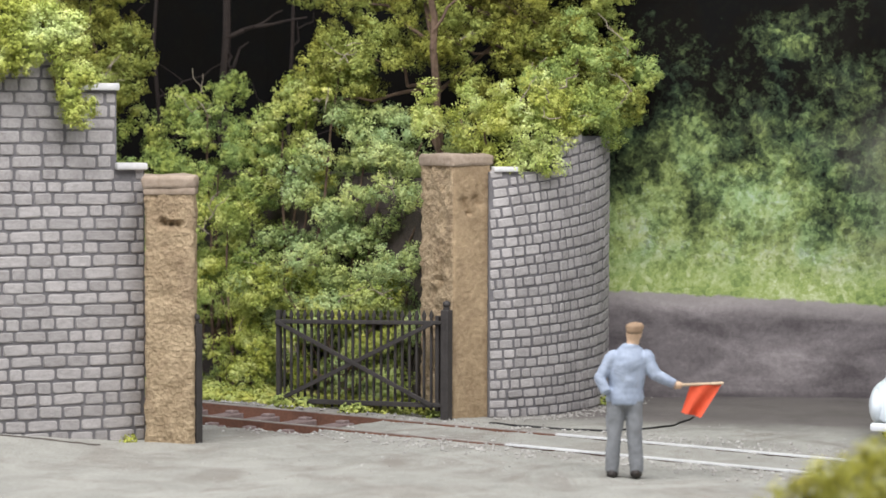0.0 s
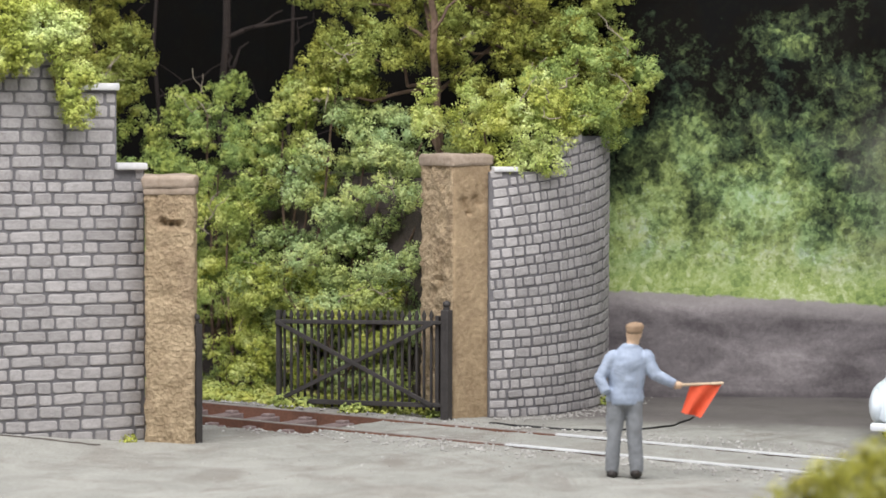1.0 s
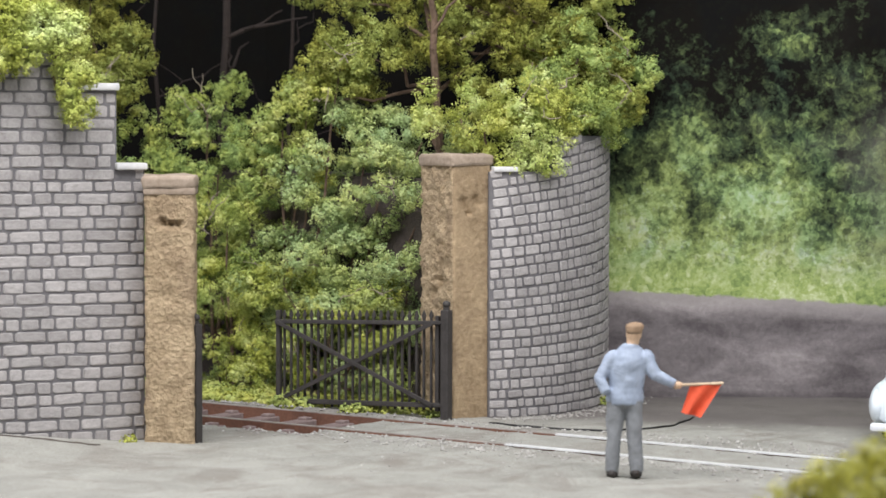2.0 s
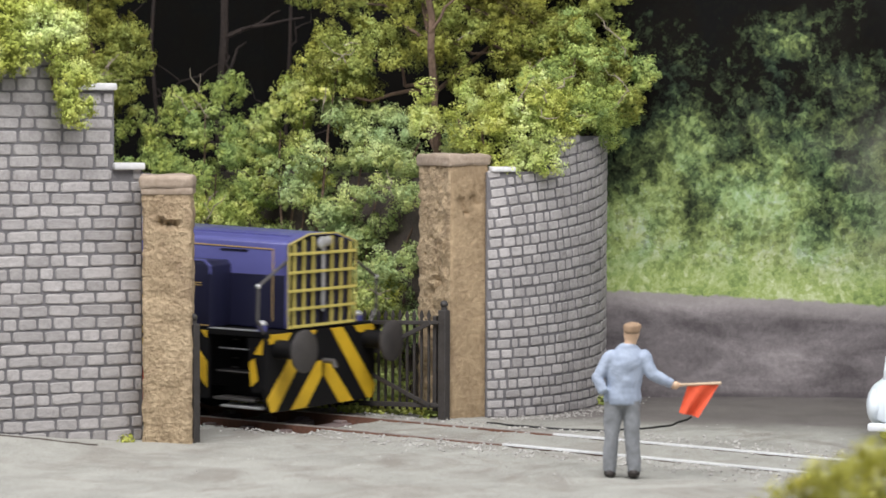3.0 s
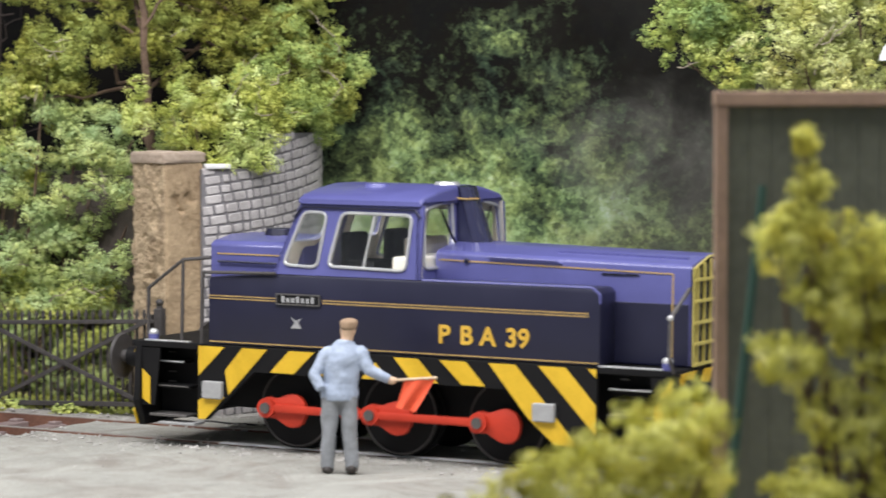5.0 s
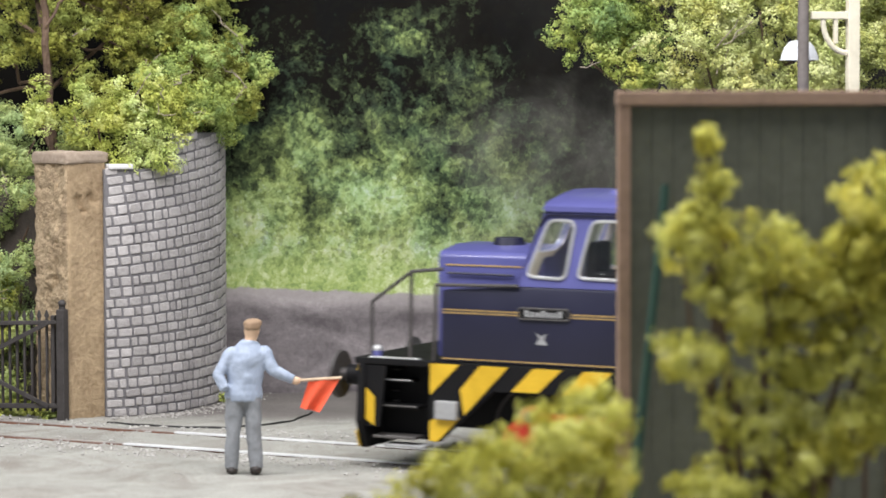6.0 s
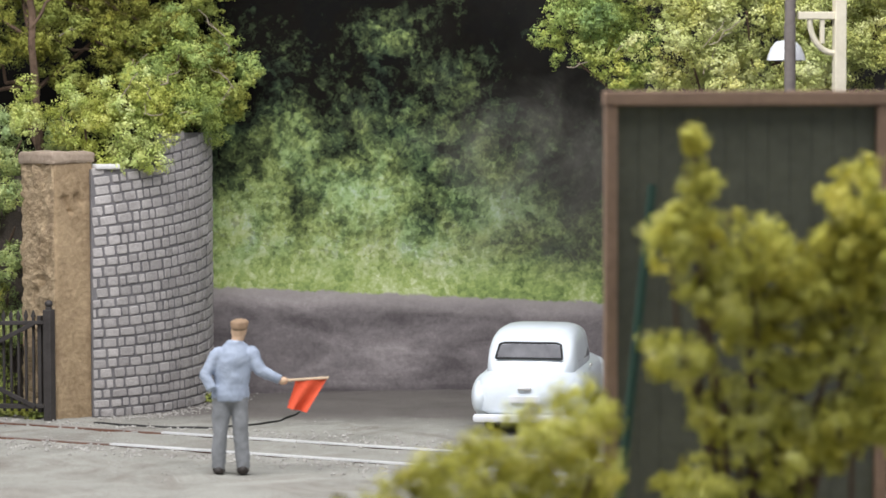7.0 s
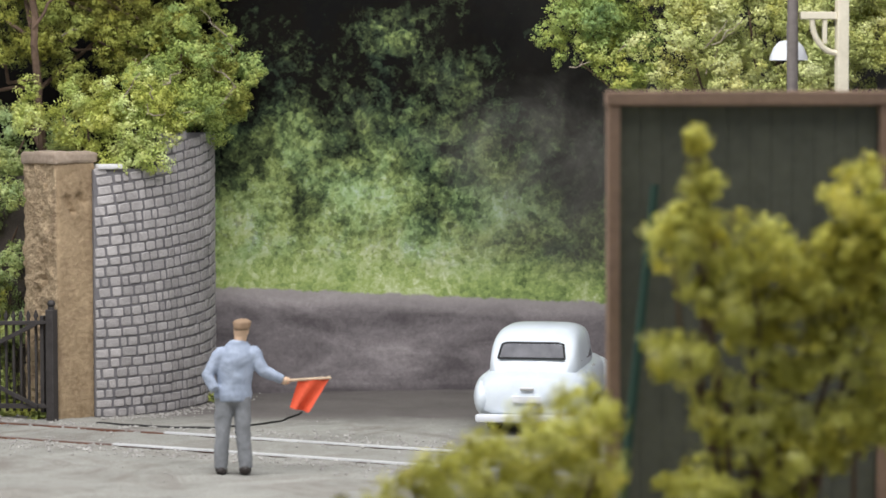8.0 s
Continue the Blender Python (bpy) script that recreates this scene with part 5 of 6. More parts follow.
                rod(bm, ((WHEEL_R - 0.03) * math.cos(a0), side * 0.735, (WHEEL_R - 0.03) * math.sin(a0)), ((WHEEL_R - 0.03) * math.cos(a1), side * 0.735, (WHEEL_R - 0.03) * math.sin(a1)), 0.016, n=5)
            part("tyre_edge", bm, M_IRON, ws)
            # crank web: round at the pin (+x), swelling to a balance weight beyond the axle
            pts = [(THROW + 0.125 * math.cos(a), 0.125 * math.sin(a)) for a in [radians(d) for d in range(-80, 81, 20)]]
            pts += [(0.09, 0.12), (0.02, 0.155), (-0.06, 0.19), (-0.14, 0.20), (-0.22, 0.18), (-0.275, 0.13), (-0.305, 0.06), (-0.31, 0.0), (-0.305, -0.06), (-0.275, -0.13), (-0.22, -0.18), (-0.14, -0.20), (-0.06, -0.19), (0.02, -0.155), (0.09, -0.12)]
            part("crank", prism(B(), pts, "y", *sorted((side * 0.99, side * 1.07)), 0.012), M_RED, ws, "red painted crank and balance weight", smooth=True)
            part("crank_pin", rod(B(), (THROW, side * 1.0, 0), (THROW, side * 1.165, 0), 0.065, n=16), M_STEEL, ws, smooth=True)
        sets.append((x, ws))
    rods = []
    for side in (-1, 1):
        bm = B()
        prism(bm, [(AXLES[0], -0.045), (AXLES[2], -0.045), (AXLES[2], 0.045), (AXLES[0], 0.045)], "y", *sorted((side * 1.085, side * 1.135)), 0.01)
        for x in AXLES:
            rod(bm, (x, side * 1.082, 0), (x, side * 1.14, 0), 0.115, n=22)
        rod(bm, (-0.22, side * 1.08, 0), (-0.22, side * 1.142, 0), 0.085, n=18)
        ob = part("coupling_rod", bm, M_RED, loco, "red coupling rod", smooth=True)
        part("joint_pin", rod(B(), (-0.22, side * 1.10, 0), (-0.22, side * 1.16, 0), 0.045, n=14), M_STEEL, ob)
        rods.append(ob)
    return loco, sets, rods


def build_cab(loco):
    zb, ze = 2.125, 2.975
    cab = new("cab")
    cab.parent = loco
    cab.empty_display_size = 0.003
    cab["label"] = "blue cab with large bright-framed windows"
    wb, wt = 1.20, 1.10
    xr_b, xr_t, xf = -1.48, -1.16, 0.47

    def side_at(x, z, sg, out=0.0):
        f = (z - zb) / (ze - zb)
        return (x, sg * (wb + (wt - wb) * f + out), z)

    for sg in (-1, 1):
        # two window bays and the pillars between, the panel below
        mid = -0.72
        thick = (0, -sg * 0.05, 0)
        bays = [((xr_b, xr_t, mid - 0.02, mid + 0.02), (-1.34, -1.10, -0.88, -0.79)), ((mid - 0.02, mid + 0.02, xf, xf), (-0.74, -0.59, 0.28, 0.33))]
        for (x0b, x0t, x1b, x1t), (h0b, h0t, h1b, h1t) in bays:
            outer = [side_at(x0b, zb, sg), side_at(x1b, zb, sg), side_at(x1t, ze, sg), side_at(x0t, ze, sg)]
            hole = [side_at(h0b, 2.24, sg), side_at(h1b, 2.22, sg), side_at(h1t, 2.86, sg), side_at(h0t, 2.87, sg)]
            part("side_panel", framed_panel(B(), outer, hole, thick), M_BLUETOP, cab)
            inner = [[tuple(Vector(q) + Vector((0, -sg * 0.055, 0))) for q in ring] for ring in (outer, hole)]
            part("lining_panel", framed_panel(B(), *inner, (0, -sg * 0.01, 0)), M_CABIN, cab, "cream inner lining")
            window(cab, [tuple(Vector(q) + Vector((0, sg * 0.008, 0))) for q in hole], (0, -sg * 0.03, 0))
        part("gutter", path_rod(B(), [side_at(-1.22, 2.80, sg, 0.02), side_at(-1.12, 2.925, sg, 0.02), side_at(0.36, 2.925, sg, 0.02), side_at(0.44, 2.84, sg, 0.02)], 0.014, 6), M_BLUE, cab)
        part("sliding_bar", rod(B(), side_at(-0.27, 2.24, sg, 0.0), side_at(-0.16, 2.85, sg, 0.0), 0.016, n=6), M_SILVER, cab)
        # front and rear faces: outer windows each side of the duct
        for xx, xtop, dr in ((xf, xf - 0.05, -1), (xr_b, xr_t, 1)):
            outer = [(xx, sg * wb, zb), (xx, sg * 0.70, zb), (xx, sg * 0.20, 2.36), (xtop, sg * 0.20, 3.13), (xtop, sg * wt, ze)]
            f = lambda z: xx + (xtop - xx) * (z - zb) / (ze - zb)
            low = 2.50 if dr > 0 else 2.245
            hole = [(f(low), sg * 1.08, low), (f(low), sg * 0.50, low), (f(2.58), sg * 0.28, 2.58), (f(3.04), sg * 0.29, 3.04), (f(2.92), sg * 1.01, 2.92)]
            part("end_panel", framed_panel(B(), outer, hole, (dr * 0.05, 0, 0)), M_BLUETOP, cab)
            inner = [[(q[0] + dr * 0.054, q[1] * 0.99, q[2]) for q in ring] for ring in (outer, hole)]
            part("lining_panel", framed_panel(B(), *inner, (dr * 0.01, 0, 0)), M_CABIN, cab, "cream inner lining")
            window(cab, [(q[0] - dr * 0.008, q[1], q[2]) for q in hole], (dr * 0.03, 0, 0))
        part("wiper", path_rod(B(), [(xf + 0.03, sg * 0.30, 2.50), (xf + 0.03, sg * 0.46, 2.64), (xf + 0.01, sg * 0.68, 2.92)], 0.014), M_BLACK, cab)
        # driver's seats and desk seen through the glass
        part("seat", bx(bx(B(), -0.80, -0.34, *sorted((sg * 0.30, sg * 0.78)), 2.15, 2.30, 0.03), -0.80, -0.66, *sorted((sg * 0.30, sg * 0.78)), 2.15, 2.62, 0.04), M_BLACK, cab)
    for xx, xtop in ((xf, xf - 0.05), (xr_b, xr_t)):
        bm = B()
        d = 0.05 if xx < 0 else -0.05
        vs = [(xx, -0.198, zb), (xx, 0.198, zb), (xtop, 0.198, 3.13), (xtop, -0.198, 3.13)]
        a, b = [bm.verts.new(q) for q in vs], [bm.verts.new((q[0] + d, q[1], q[2])) for q in vs]
        bm.faces.new(a)
        bm.faces.new(b[::-1])
        for i in range(4):
            bm.faces.new((a[i], b[i], b[(i + 1) % 4], a[(i + 1) % 4]))
        bmesh.ops.recalc_face_normals(bm, faces=bm.faces)
        part("end_panel", bm, M_BLUETOP, cab)
    part("cab_floor", bx(B(), -1.25, 0.40, -1.08, 1.08, 2.10, 2.155), M_CABIN, cab)
    part("control_desk", bx(B(), 0.02, 0.40, -1.02, 1.02, 2.15, 2.37, 0.03), M_CABIN, cab, "cream control desk")
    part("control_pedestal", bx(B(), -0.14, 0.03, -0.42, 0.42, 2.15, 2.56, 0.03), M_CABIN, cab, "cream control pedestal")
    part("control_wheel", path_rod(B(), [(-0.18, 0.28 + 0.13 * math.cos(i * math.pi / 6), 2.42 + 0.13 * math.sin(i * math.pi / 6)) for i in range(13)], 0.018), M_BLACK, cab)
    # roof: a shallow cambered shell with rounded eaves
    prof = [(-1.13, 2.965), (-1.125, 3.02), (-1.03, 3.075), (-0.6, 3.15), (-0.25, 3.19), (0.25, 3.19), (0.6, 3.15), (1.03, 3.075), (1.125, 3.02), (1.13, 2.965)]
    bm = prism(B(), prof, "x", -1.19, 0.455)
    bmesh.ops.bevel(bm, geom=[e for e in bm.edges if abs(e.verts[0].co.x - e.verts[1].co.x) < 1e-6], offset=0.05, segments=3, affect="EDGES", profile=0.5)
    roof = part("roof", bm, M_BLUETOP, cab, "cambered blue roof", smooth=True)
    part("roof_vent", rod(B(), (-0.50, -0.42, 3.14), (-0.50, -0.42, 3.20), 0.17, 0.13, 22), M_BLUETOP, roof, smooth=True)
    part("roof_vent", rod(B(), (0.22, 0.0, 3.17), (0.22, 0.0, 3.225), 0.17, 0.14, 22), M_SILVER, roof, smooth=True)
    # exhaust duct leaning from the roof edge down to the bonnet
    bm = B()
    lo = [(0.44, -0.22, 2.45), (0.74, -0.19, 2.45), (0.84, 0.05, 2.45), (0.74, 0.27, 2.45), (0.44, 0.30, 2.45)]
    hi = [(0.40, -0.18, 3.19), (0.51, -0.16, 3.17), (0.55, 0.05, 3.17), (0.51, 0.26, 3.17), (0.40, 0.29, 3.19)]
    a, b = [bm.verts.new(q) for q in lo], [bm.verts.new(q) for q in hi]
    bm.faces.new(a[::-1])
    bm.faces.new(b)
    for i in range(5):
        bm.faces.new((a[i], a[(i + 1) % 5], b[(i + 1) % 5], b[i]))
    bmesh.ops.recalc_face_normals(bm, faces=bm.faces)
    bmesh.ops.bevel(bm, geom=[e for e in bm.edges if abs(e.verts[0].co.z - e.verts[1].co.z) > 0.3], offset=0.06, segments=3, affect="EDGES", profile=0.5)
    part("exhaust_duct", bm, M_DUCT, loco, "glossy dark blue exhaust duct", smooth=True)
    part("duct_lining", path_rod(B(), [(0.45, -0.195, 3.04), (0.56, -0.175, 3.03), (0.615, 0.05, 3.03)], 0.012, 6), M_GOLD, loco)


# ---- the place ----
stone_wall("wall_right", "curved wall of pale grey stone blocks beside the gate", WALL_RIGHT, [(1.05, 3.32), (9, 3.80)], 0.134, 0.19, 3, fan=0.040)
stone_wall("wall_left", "stepped wall of pale grey stone blocks", WALL_LEFT, [(LEFT_LEN - 1.05, 5.0), (LEFT_LEN - 0.36, 4.36), (9, 3.38)], 0.157, 0.31, 5)
wall_turn = math.degrees(math.atan2(WALL_LEFT[1][1] - WALL_LEFT[0][1], WALL_LEFT[1][0] - WALL_LEFT[0][0]))


def on_left_wall(back, inset=0.14):
    d = (Vector(WALL_LEFT[1]) - Vector(WALL_LEFT[0])).normalized()
    q = Vector(WALL_LEFT[1]) - d * back + Vector((-d.y, d.x)) * inset
    return q.x, q.y


coping((*on_left_wall(0.18), 3.38), (0.40, 0.46, 0.085), wall_turn, "pale worn coping slab on the stepped wall")
coping((*on_left_wall(0.70), 4.36), (0.72, 0.46, 0.09), wall_turn, "pale worn coping slab on the stepped wall")
coping((0.80, 33.92, 3.32), (0.34, 0.40, 0.07), 14, "pale worn coping slab on the curved wall")
pillar("gate_pillar", (-3.66, 30.82), 2.0, 0.60, 0.55, 3.22, 2.0, "tan hewn stone gate pillar with a cap slab", holes=((0.20, 0, 2.78, 0.07), (0.32, 0, 2.77, 0.06), (0.42, 0, 2.77, 0.06)))
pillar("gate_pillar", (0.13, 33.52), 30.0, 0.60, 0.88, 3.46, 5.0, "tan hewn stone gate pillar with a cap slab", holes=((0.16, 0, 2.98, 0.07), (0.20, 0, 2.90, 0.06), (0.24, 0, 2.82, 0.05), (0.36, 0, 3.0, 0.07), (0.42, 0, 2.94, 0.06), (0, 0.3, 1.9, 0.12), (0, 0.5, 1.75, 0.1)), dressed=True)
gate_leaf("yard_gate", (0.05, 33.45), (-2.32, 35.12), "black iron paling gate with crossed braces standing open", 0.04)
gate_leaf("yard_gate", (-3.055, 31.0), (-5.68, 32.69), "black iron paling gate folded back behind the pillar")
build_track()
build_figurine()
build_flag()
build_car()
build_hoarding()
build_lamps()
build_cable()
build_joint()

# earth behind the curved wall, on which the shrubs stand
bm = B()
bank = [(0.4, 34.5), (1.1, 34.3), (1.6, 34.8), (1.95, 35.6), (2.0, 36.9), (0.4, 39.0), (-3.2, 42.0), (-4.5, 41.0), (-2.6, 37.8), (-0.5, 35.9)]
prism(bm, bank, "z", -0.2, 3.2, 0.0)
bank_ob = part("earth_bank", bm, M_DARKGROUND)
tagged(bank_ob, "dark earth bank behind the curved wall", "bank", kind="structure")

# shrubs behind the gate
bush("shrub", (-1.5, 36.2, 0.0), [(-1.9, 36.5, 0.7, 0.75, 0.5, 0.7), (-1.2, 36.0, 0.8, 0.6, 0.5, 0.7), (-2.1, 36.7, 1.7, 0.8, 0.6, 0.6), (-1.2, 36.2, 1.9, 0.75, 0.6, 0.65), (-0.5, 35.5, 1.5, 0.5, 0.5, 0.8), (-1.7, 36.6, 2.7, 0.85, 0.6, 0.6), (-0.9, 36.2, 3.0, 0.8, 0.6, 0.6), (-0.3, 35.7, 2.7, 0.55, 0.5, 0.6), (-1.1, 36.6, 3.7, 0.85, 0.6, 0.5), (-0.3, 36.0, 3.7, 0.6, 0.5, 0.5)], F_BLUEGREEN, "dense blue-green flocked shrub behind the gate", seed=11, density=0.64, tuft=(0.09, 0.24, 0.95, 1.1))
bush("shrub", (-1.7, 35.95, 0.0), [(-2.35, 36.25, 0.45, 0.5, 0.35, 0.45), (-1.5, 35.75, 1.35, 0.45, 0.35, 0.35), (-0.9, 35.3, 1.2, 0.35, 0.3, 0.5), (-2.3, 36.2, 1.6, 0.55, 0.35, 0.35), (-1.0, 35.4, 0.5, 0.4, 0.3, 0.4)], F_LIME, "yellow-green flocked shrub behind the gate", seed=12, density=0.50)
bush("shrub", (-2.3, 36.9, 0.0), [(-1.95, 36.6, 4.30, 0.5, 0.35, 0.35), (-1.5, 36.5, 4.75, 0.42, 0.35, 0.32), (-2.35, 36.8, 3.85, 0.42, 0.35, 0.30), (-2.0, 36.6, 3.3, 0.4, 0.3, 0.3)], F_LIME, "pale yellow-green shrub leaning over the track", seed=25)
bush("shrub", (-3.3, 38.1, 0.0), [(-3.4, 38.0, 0.9, 0.8, 0.6, 0.9), (-3.0, 37.6, 2.0, 0.7, 0.6, 0.8), (-3.9, 38.4, 2.2, 0.9, 0.6, 0.8), (-3.4, 38.0, 3.2, 0.9, 0.6, 0.6), (-4.3, 38.6, 3.5, 0.8, 0.6, 0.6), (-3.6, 38.4, 4.1, 0.6, 0.5, 0.45), (-2.7, 37.6, 3.3, 0.5, 0.5, 0.5)], F_MIXED, "dense mid-green flocked shrub by the track", seed=13, density=0.60, tuft=(0.09, 0.24, 0.95, 1.1))
bush("shrub", (-3.0, 37.2, 0.0), [(-3.3, 37.3, 1.4, 0.5, 0.4, 0.5), (-2.9, 37.0, 0.6, 0.5, 0.35, 0.5), (-3.2, 37.3, 2.5, 0.4, 0.4, 0.35)], F_LIME, "yellow-green flocked shrub by the track", seed=14)
wall_tree = bush("tree", (-0.08, 36.6, 3.15), [(-1.0, 36.6, 4.9, 0.9, 0.6, 0.5), (-0.2, 36.5, 5.4, 0.8, 0.6, 0.6), (0.8, 36.2, 5.0, 0.9, 0.7, 0.6), (1.6, 36.0, 4.7, 0.8, 0.6, 0.55), (2.1, 35.9, 5.2, 0.7, 0.6, 0.6), (1.3, 36.2, 5.7, 0.9, 0.6, 0.6), (0.3, 36.5, 6.2, 1.1, 0.7, 0.6), (-1.3, 36.8, 5.9, 0.9, 0.6, 0.5), (2.0, 36.0, 6.2, 0.8, 0.6, 0.6), (2.3, 35.8, 4.5, 0.5, 0.4, 0.45), (-1.5, 36.6, 4.3, 0.5, 0.4, 0.35)], F_OLIVE, "olive-yellow flocked tree above the curved wall", "tree", seed=15, density=0.52, tuft=(0.09, 0.23, 0.95, 1.1), trunk=((-0.15, 0.1, 2.9), 0.075), twigs=10)
stem = B()
limb(stem, (0.05, -0.75, 0.2), (-0.13, -1.30, 3.1), 0.062, 0.045, 61, 7, 0.04)
limb(stem, (-0.08, -1.15, 2.1), (0.5, -1.25, 2.9), 0.025, 0.012, 62, 5, 0.04)
part("stem", stem, M_BARK, wall_tree, "slender brown trunk before the leaves")
bush("shrub", (0.9, 34.75, 3.15), [(0.55, 34.3, 4.0, 0.5, 0.35, 0.4), (1.05, 34.15, 3.75, 0.45, 0.3, 0.4), (1.15, 34.2, 4.25, 0.4, 0.35, 0.35), (0.2, 34.9, 4.15, 0.6, 0.4, 0.4), (1.7, 34.75, 4.15, 0.4, 0.35, 0.35), (1.3, 34.05, 3.45, 0.22, 0.16, 0.25)], F_LIME, "bright yellow-green shrub spilling over the curved wall", seed=16, density=0.61)
bush("shrub", (1.6, 35.6, 3.15), [(1.75, 35.3, 4.35, 0.5, 0.4, 0.45), (2.2, 35.7, 4.1, 0.38, 0.35, 0.3), (1.9, 35.6, 4.9, 0.6, 0.5, 0.5), (2.55, 36.0, 4.75, 0.35, 0.3, 0.4), (2.0, 34.9, 4.05, 0.34, 0.25, 0.26), (2.45, 35.5, 4.15, 0.3, 0.25, 0.3)], F_MIXED, "mid-green shrub over the curved wall", seed=17)
bush("tree", (-5.2, 38.9, 0.0), [(-5.3, 38.3, 5.0, 0.5, 0.5, 0.5), (-4.9, 38.0, 4.6, 0.4, 0.4, 0.4), (-5.4, 38.6, 5.8, 0.7, 0.5, 0.5), (-4.7, 38.1, 5.1, 0.32, 0.3, 0.3), (-5.6, 38.4, 4.2, 0.6, 0.4, 0.5)], F_OLIVE, "olive flocked tree behind the stepped wall", "tree", seed=18, trunk=((-0.1, -0.3, 4.6), 0.1))
bush("ivy", (-5.0, 30.75, 4.95), [(-5.35, 30.5, 5.2, 0.45, 0.3, 0.28), (-4.85, 30.7, 5.15, 0.3, 0.25, 0.22), (-5.9, 30.3, 5.2, 0.5, 0.3, 0.3), (-4.58, 30.60, 5.05, 0.2, 0.14, 0.2), (-4.52, 30.56, 4.80, 0.22, 0.13, 0.28), (-4.46, 30.56, 4.45, 0.19, 0.11, 0.28), (-4.44, 30.58, 4.15, 0.13, 0.09, 0.18), (-5.15, 30.3, 4.85, 0.28, 0.12, 0.2), (-5.5, 30.15, 4.9, 0.34, 0.14, 0.3)], F_LIME, "trailing yellow-green ivy over the top of the stepped wall", "ivy", tuft=(0.07, 0.14, 0.9, 2.4), density=0.9, seed=19, twigs=0)

# bare trees in the dark wood
def bare_tree(at, top, seed, r):
    th = thing("bare_tree", at, "bare brown tree, darkened for the shade of the wood", "tree", group="bare trees")
    bm = B()
    pts = limb(bm, (0, 0, -0.05), top, r, r * 0.5, seed, 8, 0.06)
    rng = random.Random(seed)
    for k in range(7):
        a = pts[3 + k % 5]
        b = a + Vector((rng.uniform(-1.3, 1.3), rng.uniform(-0.3, 0.1), rng.uniform(0.3, 1.2)))
        q = limb(bm, a, b, r * 0.4, r * 0.12, seed * 5 + k, 5, 0.08)
        limb(bm, q[2], q[2] + Vector((rng.uniform(-0.5, 0.5), 0, rng.uniform(0.1, 0.5))), r * 0.2, r * 0.08, seed * 9 + k, 3, 0.04)
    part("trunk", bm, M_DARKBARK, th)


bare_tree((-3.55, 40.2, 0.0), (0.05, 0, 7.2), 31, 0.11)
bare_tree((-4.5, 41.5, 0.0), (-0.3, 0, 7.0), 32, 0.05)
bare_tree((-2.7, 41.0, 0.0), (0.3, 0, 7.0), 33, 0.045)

# tree over the yard entrance
bush("tree", (9.3, 34.3, 0.0), [(7.2, 33.2, 5.3, 0.45, 0.4, 0.5), (7.6, 33.2, 4.9, 0.5, 0.4, 0.4), (7.1, 33.2, 4.75, 0.3, 0.3, 0.22), (7.8, 33.3, 5.7, 0.6, 0.5, 0.5), (7.5, 33.3, 6.2, 0.7, 0.5, 0.4)], F_MIXED, "grey-green flocked tree by the road", "tree", seed=21, trunk=((-0.4, -0.2, 4.8), 0.13))
bush("tree", (9.8, 33.2, 0.0), [(8.4, 32.3, 5.0, 0.6, 0.5, 0.5), (9.2, 32.3, 5.4, 0.7, 0.5, 0.5), (8.8, 32.4, 4.5, 0.8, 0.5, 0.4), (9.9, 32.4, 4.9, 0.8, 0.5, 0.5), (10.6, 32.4, 5.4, 0.8, 0.5, 0.6), (9.9, 32.4, 5.9, 0.9, 0.5, 0.5), (8.5, 32.4, 5.8, 0.7, 0.5, 0.5), (10.8, 32.5, 4.4, 0.8, 0.5, 0.5), (11.4, 32.6, 5.2, 0.7, 0.5, 0.7)], F_PALE, "pale yellow-green flocked tree behind the hoarding", "tree", seed=22, trunk=((-0.1, -0.5, 4.9), 0.13))

# foreground shrubs
bush("foreground_shrub", (3.2, 17.0, 0.0), [(3.42, 17.0, 1.70, 0.30, 0.35, 0.30), (3.78, 17.0, 1.68, 0.15, 0.3, 0.30), (2.98, 17.0, 1.48, 0.26, 0.32, 0.26), (2.55, 17.0, 1.28, 0.28, 0.32, 0.30), (2.10, 17.0, 1.02, 0.26, 0.28, 0.26), (3.3, 17.1, 1.2, 0.5, 0.35, 0.35), (2.7, 17.1, 0.8, 0.7, 0.4, 0.4), (3.6, 17.1, 0.7, 0.5, 0.4, 0.45)], F_NEAR, "mustard-green flocked shrub at the yard edge", clump=0.07, per=26, size=0.028, seed=23, density=0.6, tuft=(0.04, 0.13, 1.0, 1.7), twigs=0)
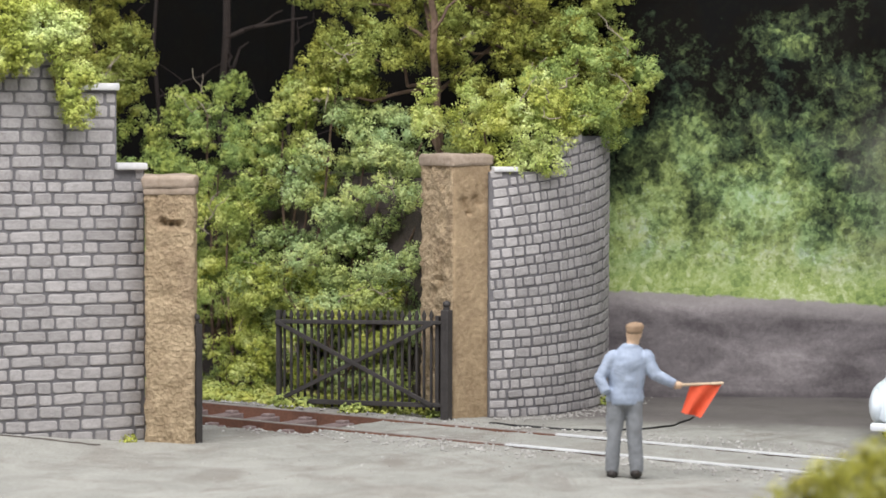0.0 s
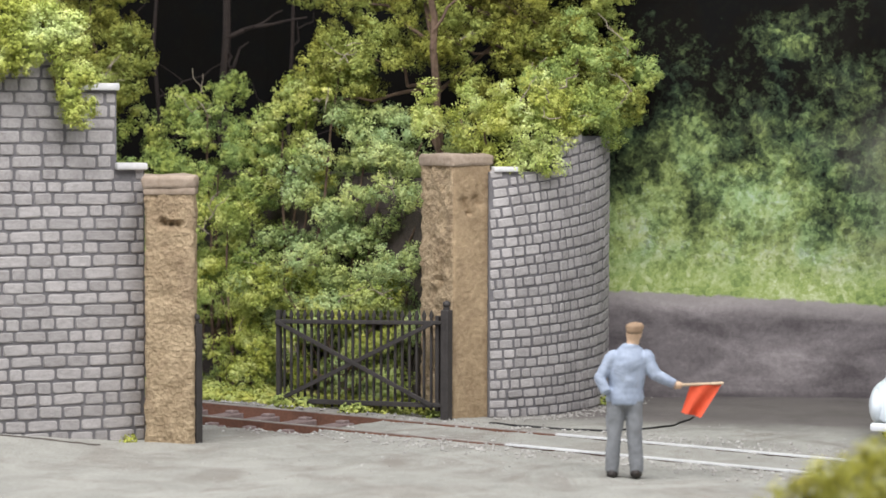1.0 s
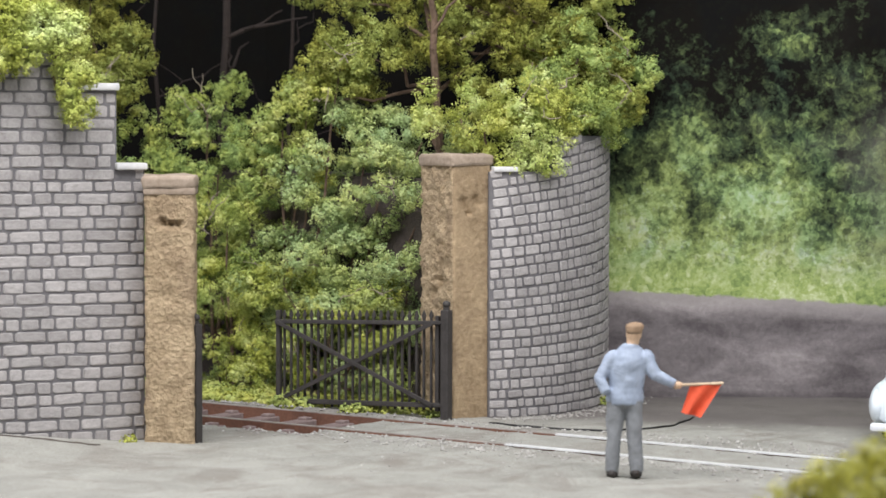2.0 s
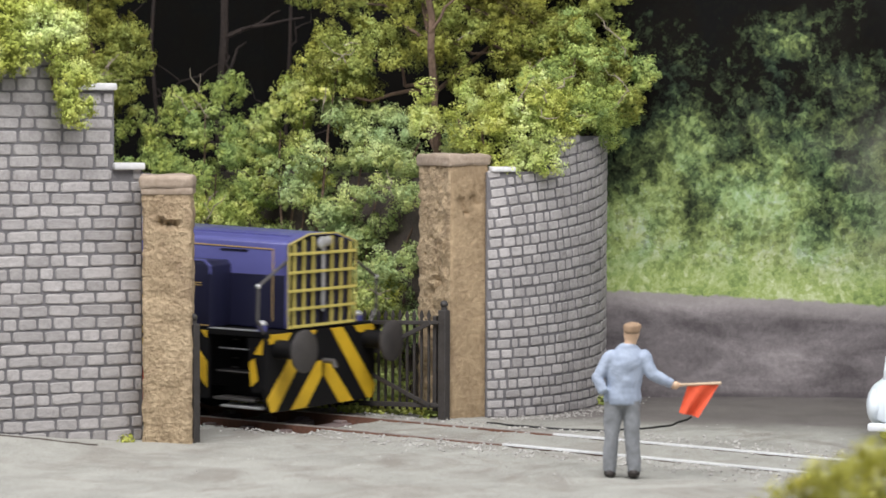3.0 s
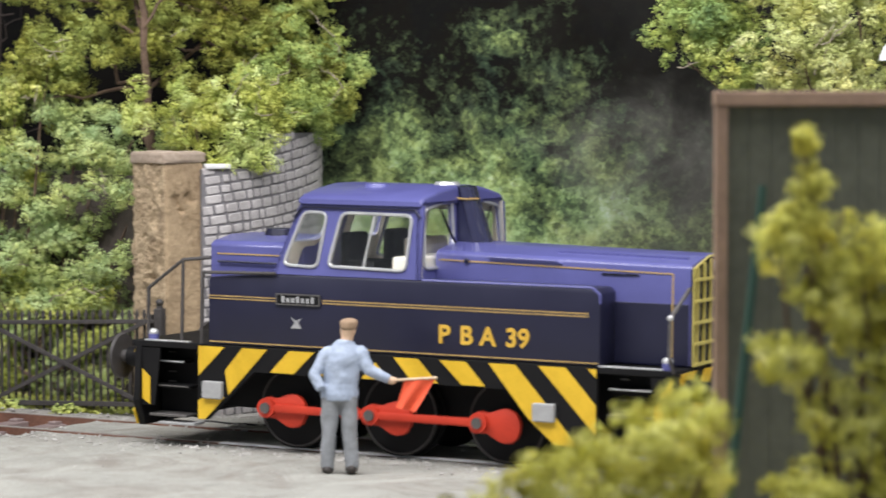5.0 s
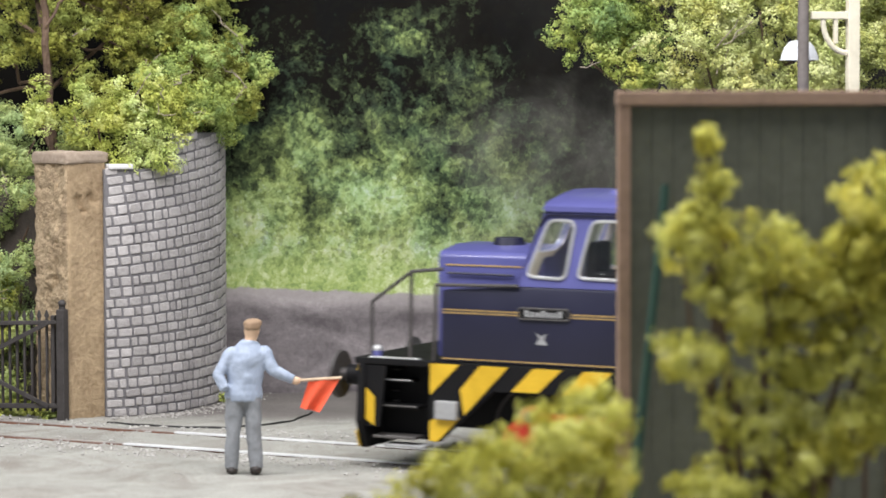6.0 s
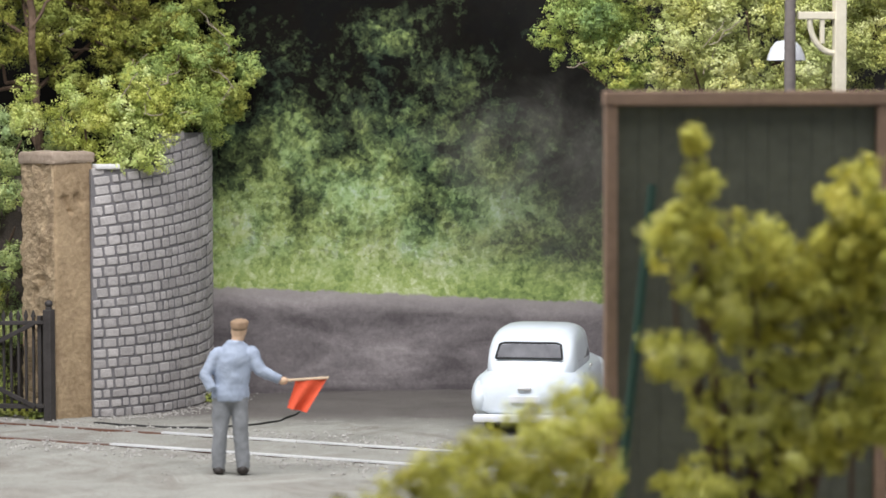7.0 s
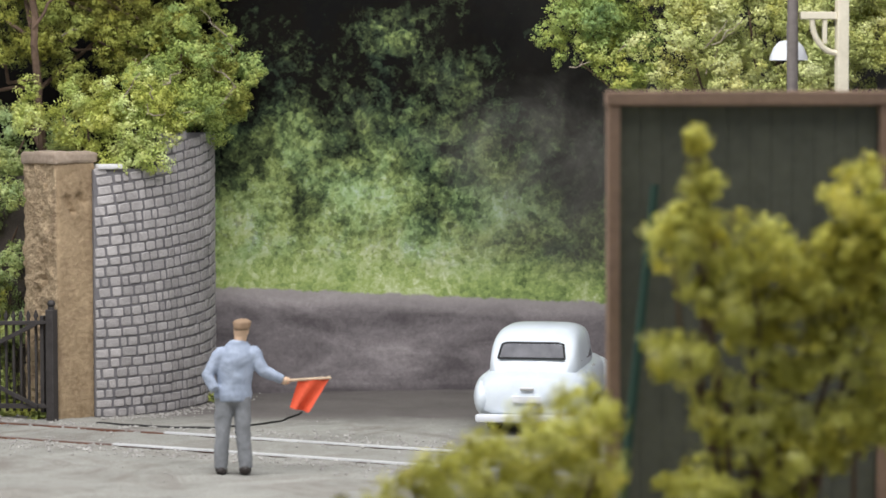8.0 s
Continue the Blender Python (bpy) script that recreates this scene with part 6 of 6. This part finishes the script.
bush("foreground_shrub", (5.0, 17.2, 0.0), [(4.52, 17.2, 3.74, 0.05, 0.06, 0.10), (4.56, 17.2, 3.5, 0.10, 0.10, 0.14), (4.5, 17.2, 3.25, 0.16, 0.15, 0.16), (4.36, 17.2, 3.02, 0.18, 0.16, 0.2), (4.92, 17.2, 3.02, 0.26, 0.25, 0.22), (4.62, 17.2, 2.72, 0.20, 0.2, 0.14), (4.95, 17.2, 2.55, 0.30, 0.25, 0.18), (5.40, 17.2, 2.85, 0.30, 0.3, 0.30), (5.72, 17.2, 3.35, 0.24, 0.25, 0.24), (5.85, 17.2, 2.9, 0.25, 0.25, 0.3), (5.25, 17.2, 2.28, 0.34, 0.28, 0.2), (4.45, 17.2, 2.25, 0.22, 0.18, 0.15), (4.85, 17.2, 1.85, 0.32, 0.25, 0.22), (5.6, 17.2, 1.75, 0.26, 0.25, 0.22), (4.6, 17.2, 1.3, 0.3, 0.3, 0.2), (5.2, 17.2, 1.0, 0.5, 0.3, 0.25), (5.75, 17.2, 2.45, 0.28, 0.25, 0.25), (6.0, 17.2, 3.2, 0.22, 0.2, 0.28), (5.95, 17.2, 1.9, 0.3, 0.25, 0.3), (5.2, 17.2, 1.5, 0.35, 0.28, 0.22), (5.15, 17.2, 2.75, 0.28, 0.25, 0.22), (5.65, 17.2, 3.05, 0.25, 0.25, 0.22)], F_NEAR, "tall mustard-green flocked shrub before the hoarding", clump=0.065, per=26, size=0.028, seed=24, density=0.55, tuft=(0.035, 0.11, 1.0, 1.75), twigs=0)


def build_verge():
    rng = np.random.RandomState(5)
    blobs = []
    for i in range(300):
        s, w = rng.uniform(-24.5, -18.2), -rng.uniform(1.25, 2.6)
        q = on_track(s, w)
        r = rng.uniform(0.05, 0.15)
        blobs.append((q.x, q.y, ground_height(q.x, q.y) + 0.02, r * 1.6, r * 1.4, r * 0.7))
    for q in ((2.32, 35.75), (2.25, 35.5), (-3.9, 30.9)):
        blobs.append((q[0] + 0.05, q[1] - 0.08, 0.05, 0.09, 0.06, 0.07))
    v, f = leaf_cloud(blobs, 0.05, 8, 0.045, 6, 1.0)
    ob = new("grass", raw_mesh("grass", v, f, F_GRASS))
    tagged(ob, "tufts of pale green grass along the track", "grass", kind="stuff")



def build_gravel():
    """Loose crumbs along the rails and the feet of the walls."""
    rng = random.Random(9)
    spots = []
    for _ in range(1700):
        w = rng.choice((-1, 1)) * abs(rng.gauss(0.95, 0.28))
        q = on_track(rng.uniform(-23, -12), w)
        spots.append((q.x, q.y, rng.uniform(0.010, 0.034)))
    for _ in range(500):
        a = rng.randrange(len(WALL_RIGHT) - 1)
        f = rng.random()
        x, y = (WALL_RIGHT[a][k] * (1 - f) + WALL_RIGHT[a + 1][k] * f for k in (0, 1))
        spots.append((x + abs(rng.gauss(0, 0.25)), y - abs(rng.gauss(0, 0.25)), rng.uniform(0.01, 0.026)))
    for _ in range(700):
        spots.append((rng.uniform(-4, 6), rng.uniform(27.5, 33), rng.uniform(0.006, 0.016)))
    vv, ff = [], []
    for x, y, r in spots:
        z = ground_height(x, y)
        n0 = len(vv)
        for d in ((1, 0, 0), (0, 1, 0), (-1, 0, 0), (0, -1, 0), (0, 0, 0.8), (0, 0, -0.6)):
            vv.append((x + d[0] * r * rng.uniform(0.6, 1.2), y + d[1] * r * rng.uniform(0.6, 1.2), z + r * 0.2 + d[2] * r * rng.uniform(0.6, 1.1)))
        for a, b in ((0, 1), (1, 2), (2, 3), (3, 0)):
            ff += [(n0 + a, n0 + b, n0 + 4), (n0 + b, n0 + a, n0 + 5)]
    ob = new("gravel", raw_mesh("gravel", vv, ff, M_GRAVEL))
    tagged(ob, "loose pale grit along the rails and walls", "gravel", kind="stuff")


build_gravel()
build_verge()
loco, wheelsets, side_rods = build_locomotive()

NOSE_DOWN = 0.77

# metres run by the locomotive along the track, by the second
RUN = [(0.0, -21.3), (1.0, -16.6), (1.7, -13.25), (2.25, -10.63), (2.8, -8.02), (3.0, -7.06), (3.25, -5.92), (3.5, -4.76), (3.75, -3.52), (4.0, -2.26), (4.25, -1.16), (4.5, -0.05), (4.75, 1.16), (5.0, 2.32), (5.4, 4.10), (5.8, 5.80), (6.3, 7.87), (6.5, 8.66), (7.0, 10.5), (7.5, 12.35), (8.0, 14.2)]


def run_at(t):
    ts, ds = zip(*RUN)
    return float(np.interp(t, ts, ds))


def motions():
    times = [i * 0.1 for i in range(81)]
    rows = []
    for t, d in RUN:
        q = on_track(-15.8 + d, 0, grade(-15.8 + max(-16, min(8, d))) + 0.03)
        rows.append((t, pose(q.x * K, q.y * K, q.z * K, 0, 0, -32.8) @ pose(0, 0, 0, 0, NOSE_DOWN, 0)))
    walk(loco, rows)
    slip = ((0.0, 44.0), (4.0, 44.0), (4.5, 72.0), (5.0, 71.0), (8.0, 71.0))
    spin = [(t, math.degrees(-run_at(t) / ROLL_R) + float(np.interp(t, *zip(*slip)))) for t in times]
    for x, ws in wheelsets:
        walk(ws, [(t, pose(x * K, 0, WHEEL_R * K, 0, -a, 0)) for t, a in spin])
    for ob in side_rods:
        walk(ob, [(t, pose(THROW * math.cos(radians(a)) * K, 0, (WHEEL_R + THROW * math.sin(radians(a))) * K)) for t, a in spin])


motions()
